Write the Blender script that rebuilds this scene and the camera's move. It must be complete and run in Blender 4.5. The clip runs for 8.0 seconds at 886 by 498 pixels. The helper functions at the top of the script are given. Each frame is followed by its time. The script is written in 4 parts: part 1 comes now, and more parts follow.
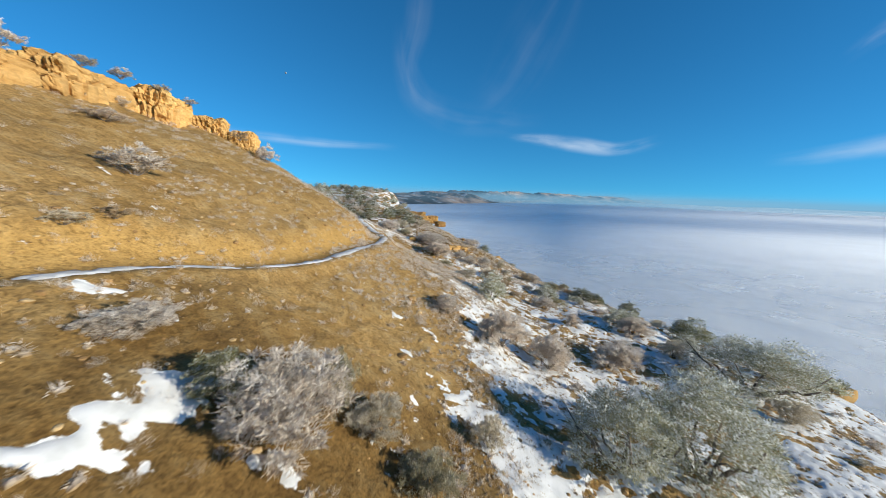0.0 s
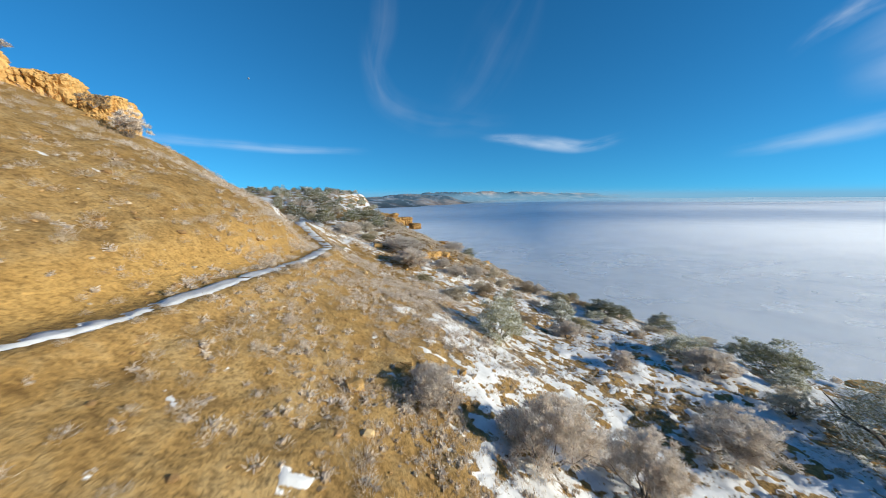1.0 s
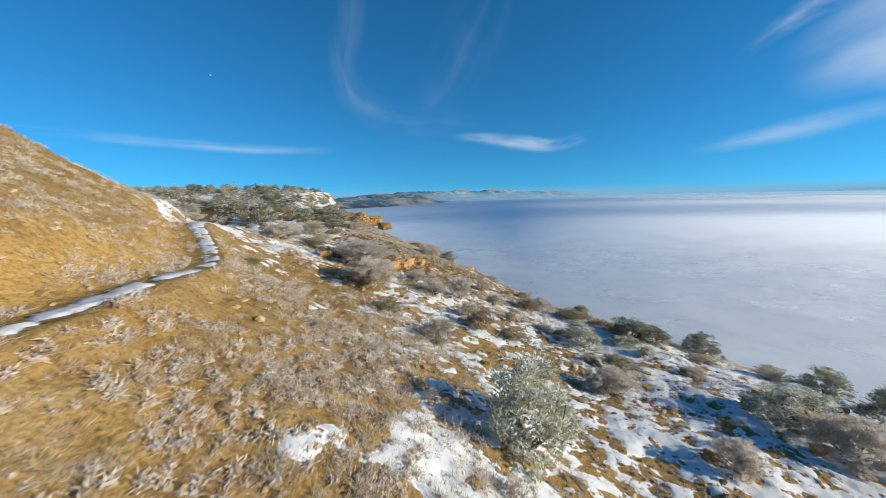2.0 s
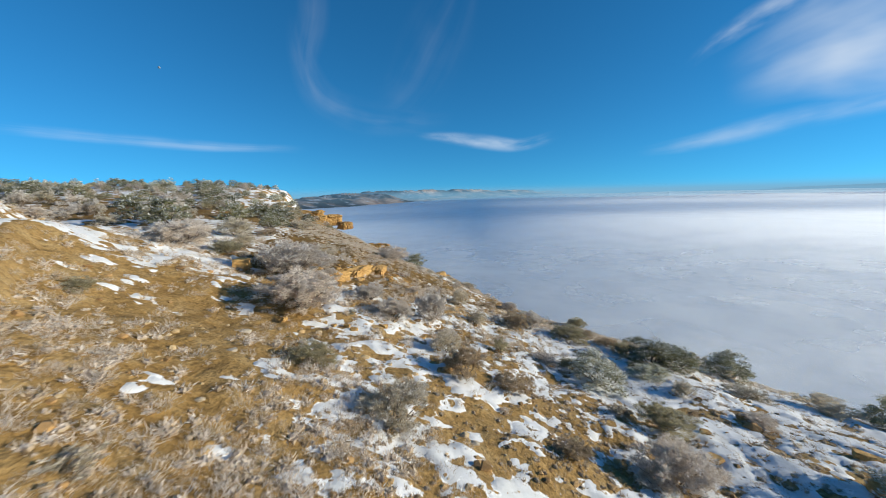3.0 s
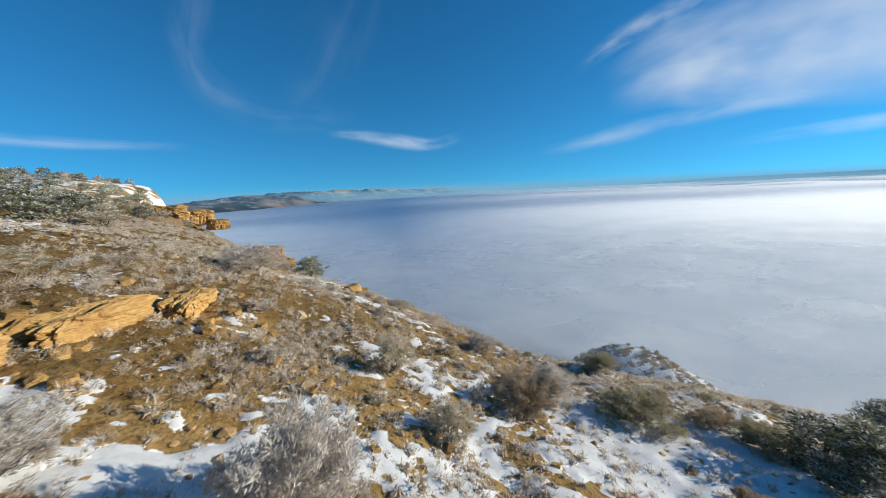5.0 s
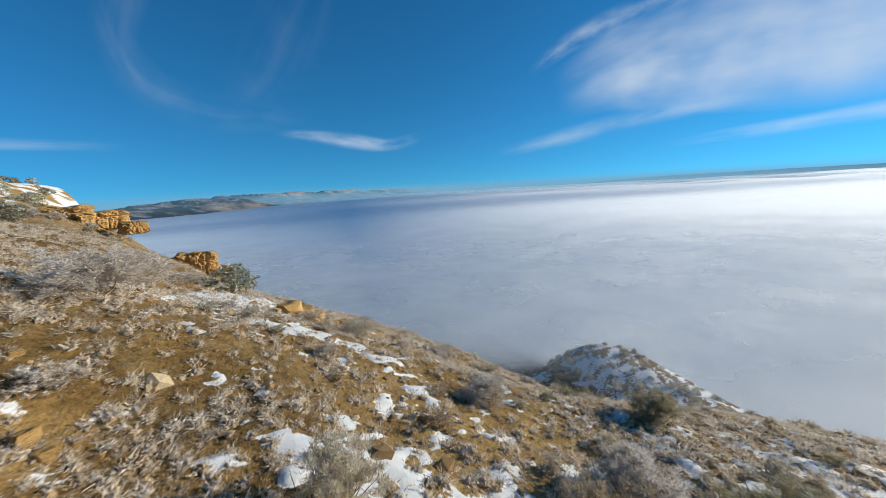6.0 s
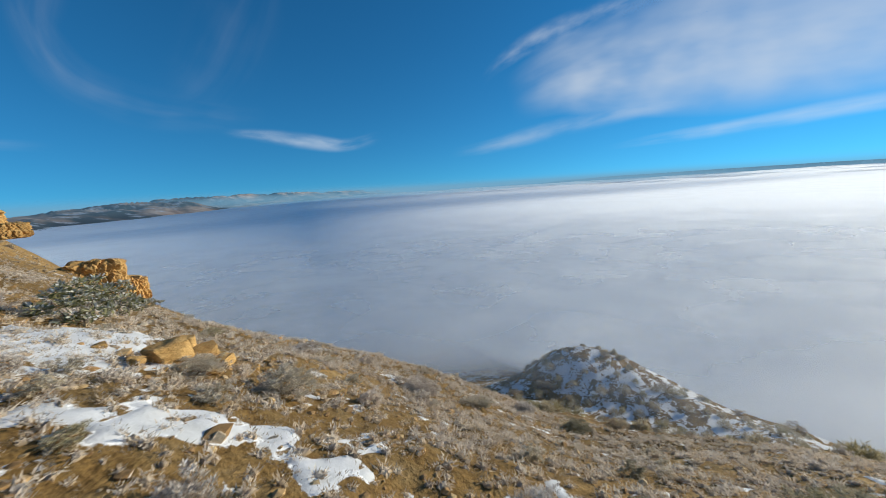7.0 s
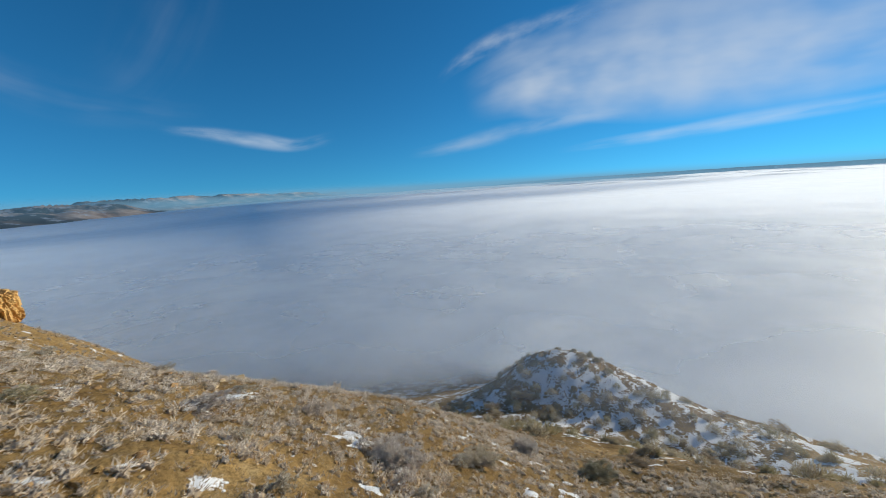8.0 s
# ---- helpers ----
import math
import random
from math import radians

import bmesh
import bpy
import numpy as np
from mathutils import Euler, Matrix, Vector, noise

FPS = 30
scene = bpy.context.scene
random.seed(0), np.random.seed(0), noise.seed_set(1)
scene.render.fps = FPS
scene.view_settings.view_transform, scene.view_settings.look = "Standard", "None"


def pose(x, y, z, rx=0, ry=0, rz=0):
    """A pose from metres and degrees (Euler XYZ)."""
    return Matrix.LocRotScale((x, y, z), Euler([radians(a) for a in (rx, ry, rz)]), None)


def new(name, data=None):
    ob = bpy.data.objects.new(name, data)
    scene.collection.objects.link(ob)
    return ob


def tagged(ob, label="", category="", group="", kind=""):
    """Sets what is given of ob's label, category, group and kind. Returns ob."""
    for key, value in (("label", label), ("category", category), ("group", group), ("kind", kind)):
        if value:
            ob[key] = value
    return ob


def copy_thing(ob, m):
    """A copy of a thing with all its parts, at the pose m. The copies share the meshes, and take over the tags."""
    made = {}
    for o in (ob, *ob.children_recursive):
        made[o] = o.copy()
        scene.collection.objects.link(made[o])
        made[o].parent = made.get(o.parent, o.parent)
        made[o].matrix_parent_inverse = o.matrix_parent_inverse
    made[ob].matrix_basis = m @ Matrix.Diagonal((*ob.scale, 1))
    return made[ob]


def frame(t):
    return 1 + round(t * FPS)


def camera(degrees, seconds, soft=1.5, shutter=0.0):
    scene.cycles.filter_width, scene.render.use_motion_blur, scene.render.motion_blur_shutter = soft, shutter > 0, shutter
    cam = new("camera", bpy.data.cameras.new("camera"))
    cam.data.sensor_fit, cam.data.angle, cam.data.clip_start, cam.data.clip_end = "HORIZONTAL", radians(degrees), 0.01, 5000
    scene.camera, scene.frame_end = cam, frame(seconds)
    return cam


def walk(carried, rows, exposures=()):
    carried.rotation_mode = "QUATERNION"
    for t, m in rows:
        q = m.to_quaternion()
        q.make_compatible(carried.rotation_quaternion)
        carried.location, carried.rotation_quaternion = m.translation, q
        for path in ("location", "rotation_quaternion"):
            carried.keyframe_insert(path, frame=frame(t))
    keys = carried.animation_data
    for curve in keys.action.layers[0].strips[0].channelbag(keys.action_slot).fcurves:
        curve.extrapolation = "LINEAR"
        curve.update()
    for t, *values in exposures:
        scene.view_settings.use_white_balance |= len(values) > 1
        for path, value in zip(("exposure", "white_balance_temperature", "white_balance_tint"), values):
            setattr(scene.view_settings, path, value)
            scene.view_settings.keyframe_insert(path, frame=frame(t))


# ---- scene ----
METRES, EYE, TILT, LEAN, TURN = 60.0, 0.0, -8.4, -2.1, 0.0
ROWS = [
    (0.0, 0.0, 0.0, 0.0, 0.0, 0.0, 0.0),
    (0.5, -0.0016, 0.0992, 0.0047, -1.78, 0.18, 1.37),
    (1.0, 0.0014, 0.1955, 0.0089, -3.62, 0.26, 2.83),
    (1.5, 0.0074, 0.2868, 0.014, -5.53, 0.14, 3.71),
    (3.0, 0.0333, 0.4711, 0.0229, -12.56, -0.57, 5.01),
    (3.5, 0.0459, 0.5356, 0.0215, -15.55, -0.79, 5.73),
    (4.0, 0.0604, 0.5975, 0.0192, -18.81, -1.19, 6.57),
    (4.5, 0.0752, 0.6534, 0.0168, -22.22, -1.68, 7.27),
    (6.0, 0.1231, 0.7933, 0.0118, -31.76, -2.96, 9.27),
    (6.5, 0.1429, 0.8398, 0.0087, -34.84, -3.41, 9.95),
    (7.0, 0.1635, 0.8835, 0.0059, -38.1, -3.89, 10.31),
    (7.5, 0.1845, 0.9239, 0.0023, -41.47, -4.35, 10.6),
    (8.0, 0.207, 0.9638, -0.0024, -44.87, -4.87, 10.82),
]
cam = camera(100.8, 8.0, soft=0.8, shutter=0.16)
walk(cam, [(t, pose(0, 0, EYE, TILT, LEAN, TURN) @ pose(METRES * x, METRES * y, METRES * z, 90 + pitch, roll, yaw)) for t, x, y, z, yaw, pitch, roll in ROWS],
     exposures=[(0, 0.72), (4, 0.63), (6, 0.53), (8, 0.37)])

# ---- light: a low morning sun over the fog, clear sky ----
SUN_AZ, SUN_EL = 108.0, 13.5
world = bpy.data.worlds.new("sky")
scene.world = world
world.use_nodes = True
wn, wl = world.node_tree.nodes, world.node_tree.links
wn.clear()
w_out, w_bg, w_sky = wn.new("ShaderNodeOutputWorld"), wn.new("ShaderNodeBackground"), wn.new("ShaderNodeTexSky")
w_sky.sky_type, w_sky.sun_disc = "NISHITA", False
w_sky.sun_elevation, w_sky.sun_rotation = radians(SUN_EL), radians(SUN_AZ)
w_sky.altitude, w_sky.air_density, w_sky.dust_density, w_sky.ozone_density = 1800, 1.0, 0.0, 4.0
w_co, w_sep, w_max, w_com = wn.new("ShaderNodeTexCoord"), wn.new("ShaderNodeSeparateXYZ"), wn.new("ShaderNodeMath"), wn.new("ShaderNodeCombineXYZ")
w_abs = wn.new("ShaderNodeMath")
w_abs.operation, w_abs.inputs[1].default_value = "MAXIMUM", 0.0
w_max.operation, w_max.inputs[1].default_value, w_max.inputs[2].default_value = "MULTIPLY_ADD", 0.95, 0.10
wl.new(w_co.outputs["Generated"], w_sep.inputs[0])
wl.new(w_sep.outputs["Z"], w_abs.inputs[0])
wl.new(w_abs.outputs[0], w_max.inputs[0])
for k in "XY":
    wl.new(w_sep.outputs[k], w_com.inputs[k])
wl.new(w_max.outputs[0], w_com.inputs["Z"])
wl.new(w_com.outputs[0], w_sky.inputs[0])
w_hs = wn.new("ShaderNodeHueSaturation")
w_hs.inputs["Saturation"].default_value = 1.12
wl.new(w_sky.outputs[0], w_hs.inputs["Color"])
# very dry, clean winter air: the sky keeps little red
w_mul = wn.new("ShaderNodeMix")
w_mul.data_type, w_mul.blend_type = "RGBA", "MULTIPLY"
w_mul.inputs[0].default_value, w_mul.inputs[7].default_value = 1.0, (0.42, 1.0, 1.02, 1)
wl.new(w_hs.outputs[0], w_mul.inputs[6])
wl.new(w_mul.outputs[2], w_bg.inputs["Color"])
w_bg.inputs["Strength"].default_value = 0.100
wl.new(w_bg.outputs[0], w_out.inputs["Surface"])

sun_data = bpy.data.lights.new("sun", "SUN")
sun_data.energy, sun_data.angle, sun_data.color = 3.9, radians(0.53), (0.95, 0.89, 0.73)
sun = new("sun", sun_data)
sun_way = Vector((math.sin(radians(SUN_AZ)) * math.cos(radians(SUN_EL)), math.cos(radians(SUN_AZ)) * math.cos(radians(SUN_EL)), math.sin(radians(SUN_EL))))
sun.matrix_world = Matrix.Translation((60, -40, 60)) @ sun_way.to_track_quat("Z", "Y").to_matrix().to_4x4()


# ---- materials ----
def nodes_of(name):
    m = bpy.data.materials.new(name)
    m.use_nodes = True
    n, l = m.node_tree.nodes, m.node_tree.links
    n.clear()
    out, bsdf = n.new("ShaderNodeOutputMaterial"), n.new("ShaderNodeBsdfPrincipled")
    l.new(bsdf.outputs[0], out.inputs["Surface"])
    return m, n, l, out, bsdf


def noise_node(n, l, scale, detail=4.0, rough=0.55, vector=None, kind="Object"):
    t = n.new("ShaderNodeTexNoise")
    t.inputs["Scale"].default_value, t.inputs["Detail"].default_value, t.inputs["Roughness"].default_value = scale, detail, rough
    if vector is None:
        c = n.new("ShaderNodeTexCoord")
        vector = c.outputs[kind]
    l.new(vector, t.inputs["Vector"])
    return t.outputs["Fac"]


def ramp(n, l, fac, stops):
    r = n.new("ShaderNodeValToRGB")
    while len(r.color_ramp.elements) < len(stops):
        r.color_ramp.elements.new(0.5)
    for e, (p, c) in zip(r.color_ramp.elements, stops):
        e.position, e.color = p, (*c, 1)
    l.new(fac, r.inputs[0])
    return r.outputs[0]


def mix_col(n, l, fac, a, b, mode="MIX"):
    m = n.new("ShaderNodeMix")
    m.data_type, m.blend_type = "RGBA", mode
    for sock, v in ((m.inputs[0], fac), (m.inputs[6], a), (m.inputs[7], b)):
        if isinstance(v, (int, float)):
            sock.default_value = v
        elif isinstance(v, tuple):
            sock.default_value = (*v, 1)
        else:
            l.new(v, sock)
    return m.outputs[2]


def bump_to(n, l, bsdf, pairs):
    prev = None
    for fac, strength, distance in pairs:
        b = n.new("ShaderNodeBump")
        b.inputs["Strength"].default_value, b.inputs["Distance"].default_value = strength, distance
        l.new(fac, b.inputs["Height"])
        if prev:
            l.new(prev, b.inputs["Normal"])
        prev = b.outputs[0]
    l.new(prev, bsdf.inputs["Normal"])


def mat_soil():
    m, n, l, out, b = nodes_of("sandy_soil")
    big, mid, fine = noise_node(n, l, 0.16, 3), noise_node(n, l, 1.3, 5, 0.65), noise_node(n, l, 14, 4, 0.7)
    c1 = ramp(n, l, big, [(0.35, (0.32, 0.180, 0.055)), (0.62, (0.42, 0.265, 0.105))])
    c2 = ramp(n, l, mid, [(0.30, (0.17, 0.095, 0.032)), (0.48, (0.36, 0.215, 0.072)), (0.70, (0.48, 0.34, 0.16))])
    c = mix_col(n, l, 0.6, c1, c2)
    grit = ramp(n, l, fine, [(0.32, (0.45, 0.42, 0.38)), (0.5, (1, 1, 1)), (0.72, (1.25, 1.2, 1.12))])
    dark_soil = n.new("ShaderNodeAttribute")
    dark_soil.attribute_name = "dark_soil"
    bank = n.new("ShaderNodeAttribute")
    bank.attribute_name = "bank"
    c = mix_col(n, l, bank.outputs["Fac"], c, mix_col(n, l, mid, (0.40, 0.22, 0.060), (0.56, 0.35, 0.12)))
    c = mix_col(n, l, dark_soil.outputs["Fac"], c, mix_col(n, l, 1.0, c, (0.52, 0.50, 0.46), "MULTIPLY"))
    c = mix_col(n, l, 0.85, c, grit, "MULTIPLY")
    # crumbs of litter and dead grass, and a ragged dusting of snow where it is thin
    crumb, flake = noise_node(n, l, 5.5, 3, 0.6), noise_node(n, l, 3.4, 6, 0.72)
    c = mix_col(n, l, 0.5, c, ramp(n, l, crumb, [(0.36, (0.40, 0.36, 0.32)), (0.47, (1, 1, 1)), (0.58, (1, 1, 1)), (0.66, (1.35, 1.32, 1.28))]), "MULTIPLY")
    dust, add, step = n.new("ShaderNodeAttribute"), n.new("ShaderNodeMath"), n.new("ShaderNodeMapRange")
    dust.attribute_name, add.operation = "dusting", "MULTIPLY_ADD"
    add.inputs[1].default_value = 0.34
    l.new(flake, add.inputs[0])
    l.new(dust.outputs["Fac"], add.inputs[2])
    step.inputs["From Min"].default_value, step.inputs["From Max"].default_value = 0.175, 0.195
    l.new(add.outputs[0], step.inputs["Value"])
    c = mix_col(n, l, 1.0, c, (0.86, 0.89, 0.94), "MULTIPLY")
    l.new(mix_col(n, l, step.outputs[0], c, (0.80, 0.80, 0.80)), b.inputs["Base Color"])
    b.inputs["Roughness"].default_value = 0.95
    b.inputs["Specular IOR Level"].default_value = 0.15
    bump_to(n, l, b, [(mid, 0.55, 0.12), (crumb, 0.7, 0.10), (fine, 0.6, 0.03)])
    return m


def mat_snow():
    m, n, l, out, b = nodes_of("old_snow")
    mid, fine = noise_node(n, l, 1.7, 4, 0.6), noise_node(n, l, 22, 4, 0.65)
    l.new(ramp(n, l, mid, [(0.30, (0.56, 0.56, 0.55)), (0.5, (0.66, 0.66, 0.66)), (0.7, (0.74, 0.74, 0.75))]), b.inputs["Base Color"])
    b.inputs["Roughness"].default_value = 0.65
    bump_to(n, l, b, [(mid, 0.35, 0.12), (fine, 0.35, 0.02)])
    return m


def mat_sandstone(name="sandstone", tint=(1, 1, 1)):
    m, n, l, out, b = nodes_of(name)
    co, mp = n.new("ShaderNodeTexCoord"), n.new("ShaderNodeMapping")
    mp.inputs["Scale"].default_value = (0.35, 0.35, 3.2)
    l.new(co.outputs["Object"], mp.inputs[0])
    strata, mid, fine = noise_node(n, l, 1.6, 5, 0.6, mp.outputs[0]), noise_node(n, l, 2.2, 5, 0.6), noise_node(n, l, 18, 4, 0.7)
    t = lambda c: tuple(a * k for a, k in zip(c, tint))
    c1 = ramp(n, l, strata, [(0.30, t((0.32, 0.185, 0.065))), (0.5, t((0.52, 0.325, 0.125))), (0.68, t((0.66, 0.47, 0.23)))])
    c2 = ramp(n, l, mid, [(0.32, t((0.42, 0.23, 0.07))), (0.65, t((0.62, 0.41, 0.17)))])
    info = n.new("ShaderNodeObjectInfo")
    vary = ramp(n, l, info.outputs["Random"], [(0.0, (0.78, 0.76, 0.74)), (1.0, (1.12, 1.1, 1.06))])
    c = mix_col(n, l, 1.0, mix_col(n, l, 0.65, c1, c2), vary, "MULTIPLY")
    l.new(mix_col(n, l, 0.5, c, ramp(n, l, fine, [(0.3, (0.5, 0.48, 0.45)), (0.6, (1.1, 1.08, 1.05))]), "MULTIPLY"), b.inputs["Base Color"])
    b.inputs["Roughness"].default_value = 0.92
    b.inputs["Specular IOR Level"].default_value = 0.2
    bump_to(n, l, b, [(strata, 0.3, 0.08), (mid, 0.7, 0.12), (fine, 0.6, 0.03)])
    return m


def mat_stones():
    m, n, l, out, b = nodes_of("loose_stones")
    geo = n.new("ShaderNodeNewGeometry")
    c = ramp(n, l, geo.outputs["Random Per Island"], [(0.0, (0.24, 0.14, 0.055)), (0.45, (0.45, 0.27, 0.11)), (0.8, (0.58, 0.42, 0.22)), (1.0, (0.48, 0.42, 0.34))])
    fine = noise_node(n, l, 20, 4, 0.7)
    l.new(mix_col(n, l, 0.6, c, ramp(n, l, fine, [(0.3, (0.5, 0.48, 0.45)), (0.65, (1.1, 1.08, 1.05))]), "MULTIPLY"), b.inputs["Base Color"])
    b.inputs["Roughness"].default_value = 0.93
    bump_to(n, l, b, [(fine, 0.5, 0.02)])
    return m


def mat_plant(name, low, high, frost, spread=0.25):
    """Plant matter: darker inside, each twig a little different, hoar frost where the twig tips carry it."""
    m, n, l, out, b = nodes_of(name)
    geo, att, info = n.new("ShaderNodeNewGeometry"), n.new("ShaderNodeAttribute"), n.new("ShaderNodeObjectInfo")
    att.attribute_name = "frost"
    c = ramp(n, l, geo.outputs["Random Per Island"], [(0.0, low), (1.0, high)])
    vary = ramp(n, l, info.outputs["Random"], [(0.0, (1 - spread, 1 - spread, 1 - spread)), (1.0, (1 + spread, 1 + spread * 0.9, 1 + spread * 0.8))])
    c = mix_col(n, l, 1.0, c, vary, "MULTIPLY")
    c = mix_col(n, l, att.outputs["Fac"], c, frost)
    l.new(c, b.inputs["Base Color"])
    b.inputs["Roughness"].default_value = 0.85
    b.inputs["Specular IOR Level"].default_value = 0.2
    # thin leaves and frost needles pass part of the light on
    thin, both = n.new("ShaderNodeBsdfTranslucent"), n.new("ShaderNodeMixShader")
    l.new(c, thin.inputs["Color"])
    both.inputs[0].default_value = 0.38
    l.new(b.outputs[0], both.inputs[1])
    l.new(thin.outputs[0], both.inputs[2])
    l.new(both.outputs[0], out.inputs["Surface"])
    return m


def mat_bark():
    m, n, l, out, b = nodes_of("bark")
    co, mp = n.new("ShaderNodeTexCoord"), n.new("ShaderNodeMapping")
    mp.inputs["Scale"].default_value = (14, 14, 2)
    l.new(co.outputs["Object"], mp.inputs[0])
    f = noise_node(n, l, 2, 4, 0.6, mp.outputs[0])
    l.new(ramp(n, l, f, [(0.3, (0.06, 0.045, 0.035)), (0.6, (0.20, 0.16, 0.13)), (0.8, (0.34, 0.30, 0.27))]), b.inputs["Base Color"])
    b.inputs["Roughness"].default_value = 0.95
    bump_to(n, l, b, [(f, 0.7, 0.02)])
    return m


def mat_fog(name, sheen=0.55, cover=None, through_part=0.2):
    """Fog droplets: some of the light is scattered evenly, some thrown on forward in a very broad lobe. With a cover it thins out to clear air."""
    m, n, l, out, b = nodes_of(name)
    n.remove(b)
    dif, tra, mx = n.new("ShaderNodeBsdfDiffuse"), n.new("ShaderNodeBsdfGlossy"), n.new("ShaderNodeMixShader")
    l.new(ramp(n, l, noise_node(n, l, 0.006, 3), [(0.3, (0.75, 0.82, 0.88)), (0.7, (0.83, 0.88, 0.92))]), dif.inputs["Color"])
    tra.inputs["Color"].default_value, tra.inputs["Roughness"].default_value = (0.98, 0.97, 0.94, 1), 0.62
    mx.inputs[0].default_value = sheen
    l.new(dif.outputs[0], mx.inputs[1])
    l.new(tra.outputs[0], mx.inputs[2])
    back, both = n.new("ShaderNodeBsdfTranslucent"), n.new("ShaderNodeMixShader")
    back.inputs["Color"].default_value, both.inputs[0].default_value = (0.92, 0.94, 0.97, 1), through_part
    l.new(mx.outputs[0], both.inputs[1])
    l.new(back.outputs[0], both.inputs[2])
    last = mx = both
    if cover:
        last, clear, rng, att, mul = n.new("ShaderNodeMixShader"), n.new("ShaderNodeBsdfTransparent"), n.new("ShaderNodeMapRange"), n.new("ShaderNodeAttribute"), n.new("ShaderNodeMath")
        att.attribute_name, mul.operation = "thick", "MULTIPLY"
        rng.interpolation_type = "SMOOTHSTEP"
        for key, value in (("From Min", 0.34), ("From Max", 0.66), ("To Min", cover[0]), ("To Max", cover[1])):
            rng.inputs[key].default_value = value
        l.new(noise_node(n, l, 0.03, 4, 0.55), rng.inputs["Value"])
        l.new(rng.outputs[0], mul.inputs[0])
        l.new(att.outputs["Fac"], mul.inputs[1])
        l.new(mul.outputs[0], last.inputs[0])
        l.new(clear.outputs[0], last.inputs[1])
        l.new(mx.outputs[0], last.inputs[2])
    l.new(last.outputs[0], out.inputs["Surface"])
    return m


def mat_cloud(name, strength, density, stretch, low=0.42, high=0.72, seed=0.0):
    """High ice cloud, far behind everything: streaks along the strip, fading out at its borders."""
    m, n, l, out, b = nodes_of(name)
    n.remove(b)
    uv, mp = n.new("ShaderNodeTexCoord"), n.new("ShaderNodeMapping")
    mp.inputs["Scale"].default_value, mp.inputs["Location"].default_value = (stretch[0], stretch[1], 1), (seed, seed * 0.7, seed)
    l.new(uv.outputs["UV"], mp.inputs[0])
    f = noise_node(n, l, 1.0, 4, 0.5, mp.outputs[0])
    f2 = noise_node(n, l, 0.14, 2, 0.5, uv.outputs["UV"])
    att = n.new("ShaderNodeAttribute")
    att.attribute_name = "edge"
    add = n.new("ShaderNodeMath")
    add.operation = "MULTIPLY_ADD"
    add.inputs[1].default_value, add.inputs[2].default_value = 0.5, -0.25
    l.new(f2, add.inputs[0])
    add2 = n.new("ShaderNodeMath")
    l.new(f, add2.inputs[0])
    l.new(add.outputs[0], add2.inputs[1])
    rng = n.new("ShaderNodeMapRange")
    rng.interpolation_type = "SMOOTHSTEP"
    rng.inputs["From Min"].default_value, rng.inputs["From Max"].default_value = low, high
    rng.inputs["To Max"].default_value = density
    l.new(add2.outputs[0], rng.inputs["Value"])
    mul = n.new("ShaderNodeMath")
    mul.operation = "MULTIPLY"
    l.new(rng.outputs[0], mul.inputs[0])
    l.new(att.outputs["Fac"], mul.inputs[1])
    em, clear, mx = n.new("ShaderNodeEmission"), n.new("ShaderNodeBsdfTransparent"), n.new("ShaderNodeMixShader")
    em.inputs["Color"].default_value, em.inputs["Strength"].default_value = (0.86, 0.93, 1.0, 1), strength
    l.new(mul.outputs[0], mx.inputs[0])
    l.new(clear.outputs[0], mx.inputs[1])
    l.new(em.outputs[0], mx.inputs[2])
    l.new(mx.outputs[0], out.inputs["Surface"])
    return m


def mat_range():
    """Far desert hills: bare tan slopes, dark teal patches and some snow."""
    m, n, l, out, b = nodes_of("distant_hills")
    big, mid = noise_node(n, l, 0.0042, 4, 0.55), noise_node(n, l, 0.017, 5, 0.6)
    co, mp = n.new("ShaderNodeTexCoord"), n.new("ShaderNodeMapping")
    mp.inputs["Scale"].default_value = (1, 1, 5)
    l.new(co.outputs["Object"], mp.inputs[0])
    beds = noise_node(n, l, 0.012, 4, 0.6, mp.outputs[0])
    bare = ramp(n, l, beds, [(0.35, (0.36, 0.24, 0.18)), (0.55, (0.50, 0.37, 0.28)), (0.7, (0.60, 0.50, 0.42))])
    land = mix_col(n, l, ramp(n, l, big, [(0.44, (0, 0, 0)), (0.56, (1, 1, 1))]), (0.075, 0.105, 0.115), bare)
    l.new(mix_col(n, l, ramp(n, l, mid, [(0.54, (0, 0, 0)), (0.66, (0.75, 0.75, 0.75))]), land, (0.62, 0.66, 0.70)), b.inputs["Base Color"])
    b.inputs["Roughness"].default_value = 0.95
    return m


SOIL, SNOW, ROCK, STONES, BARK = mat_soil(), mat_snow(), mat_sandstone(), mat_stones(), mat_bark()
FROSTED = mat_plant("frosted_twigs", (0.32, 0.24, 0.16), (0.60, 0.49, 0.36), (0.90, 0.86, 0.82))
SAGE = mat_plant("sagebrush", (0.29, 0.23, 0.125), (0.56, 0.47, 0.29), (0.86, 0.81, 0.74))
BROWN = mat_plant("dry_brush", (0.22, 0.145, 0.07), (0.46, 0.33, 0.17), (0.76, 0.70, 0.62))
GREENISH = mat_plant("greenish_brush", (0.20, 0.17, 0.075), (0.44, 0.37, 0.17), (0.80, 0.77, 0.70))
JUNIPER = mat_plant("juniper_leaves", (0.10, 0.10, 0.045), (0.28, 0.27, 0.13), (0.80, 0.80, 0.78))
PALE = mat_plant("frosted_juniper_leaves", (0.25, 0.25, 0.14), (0.52, 0.50, 0.33), (0.86, 0.86, 0.83))
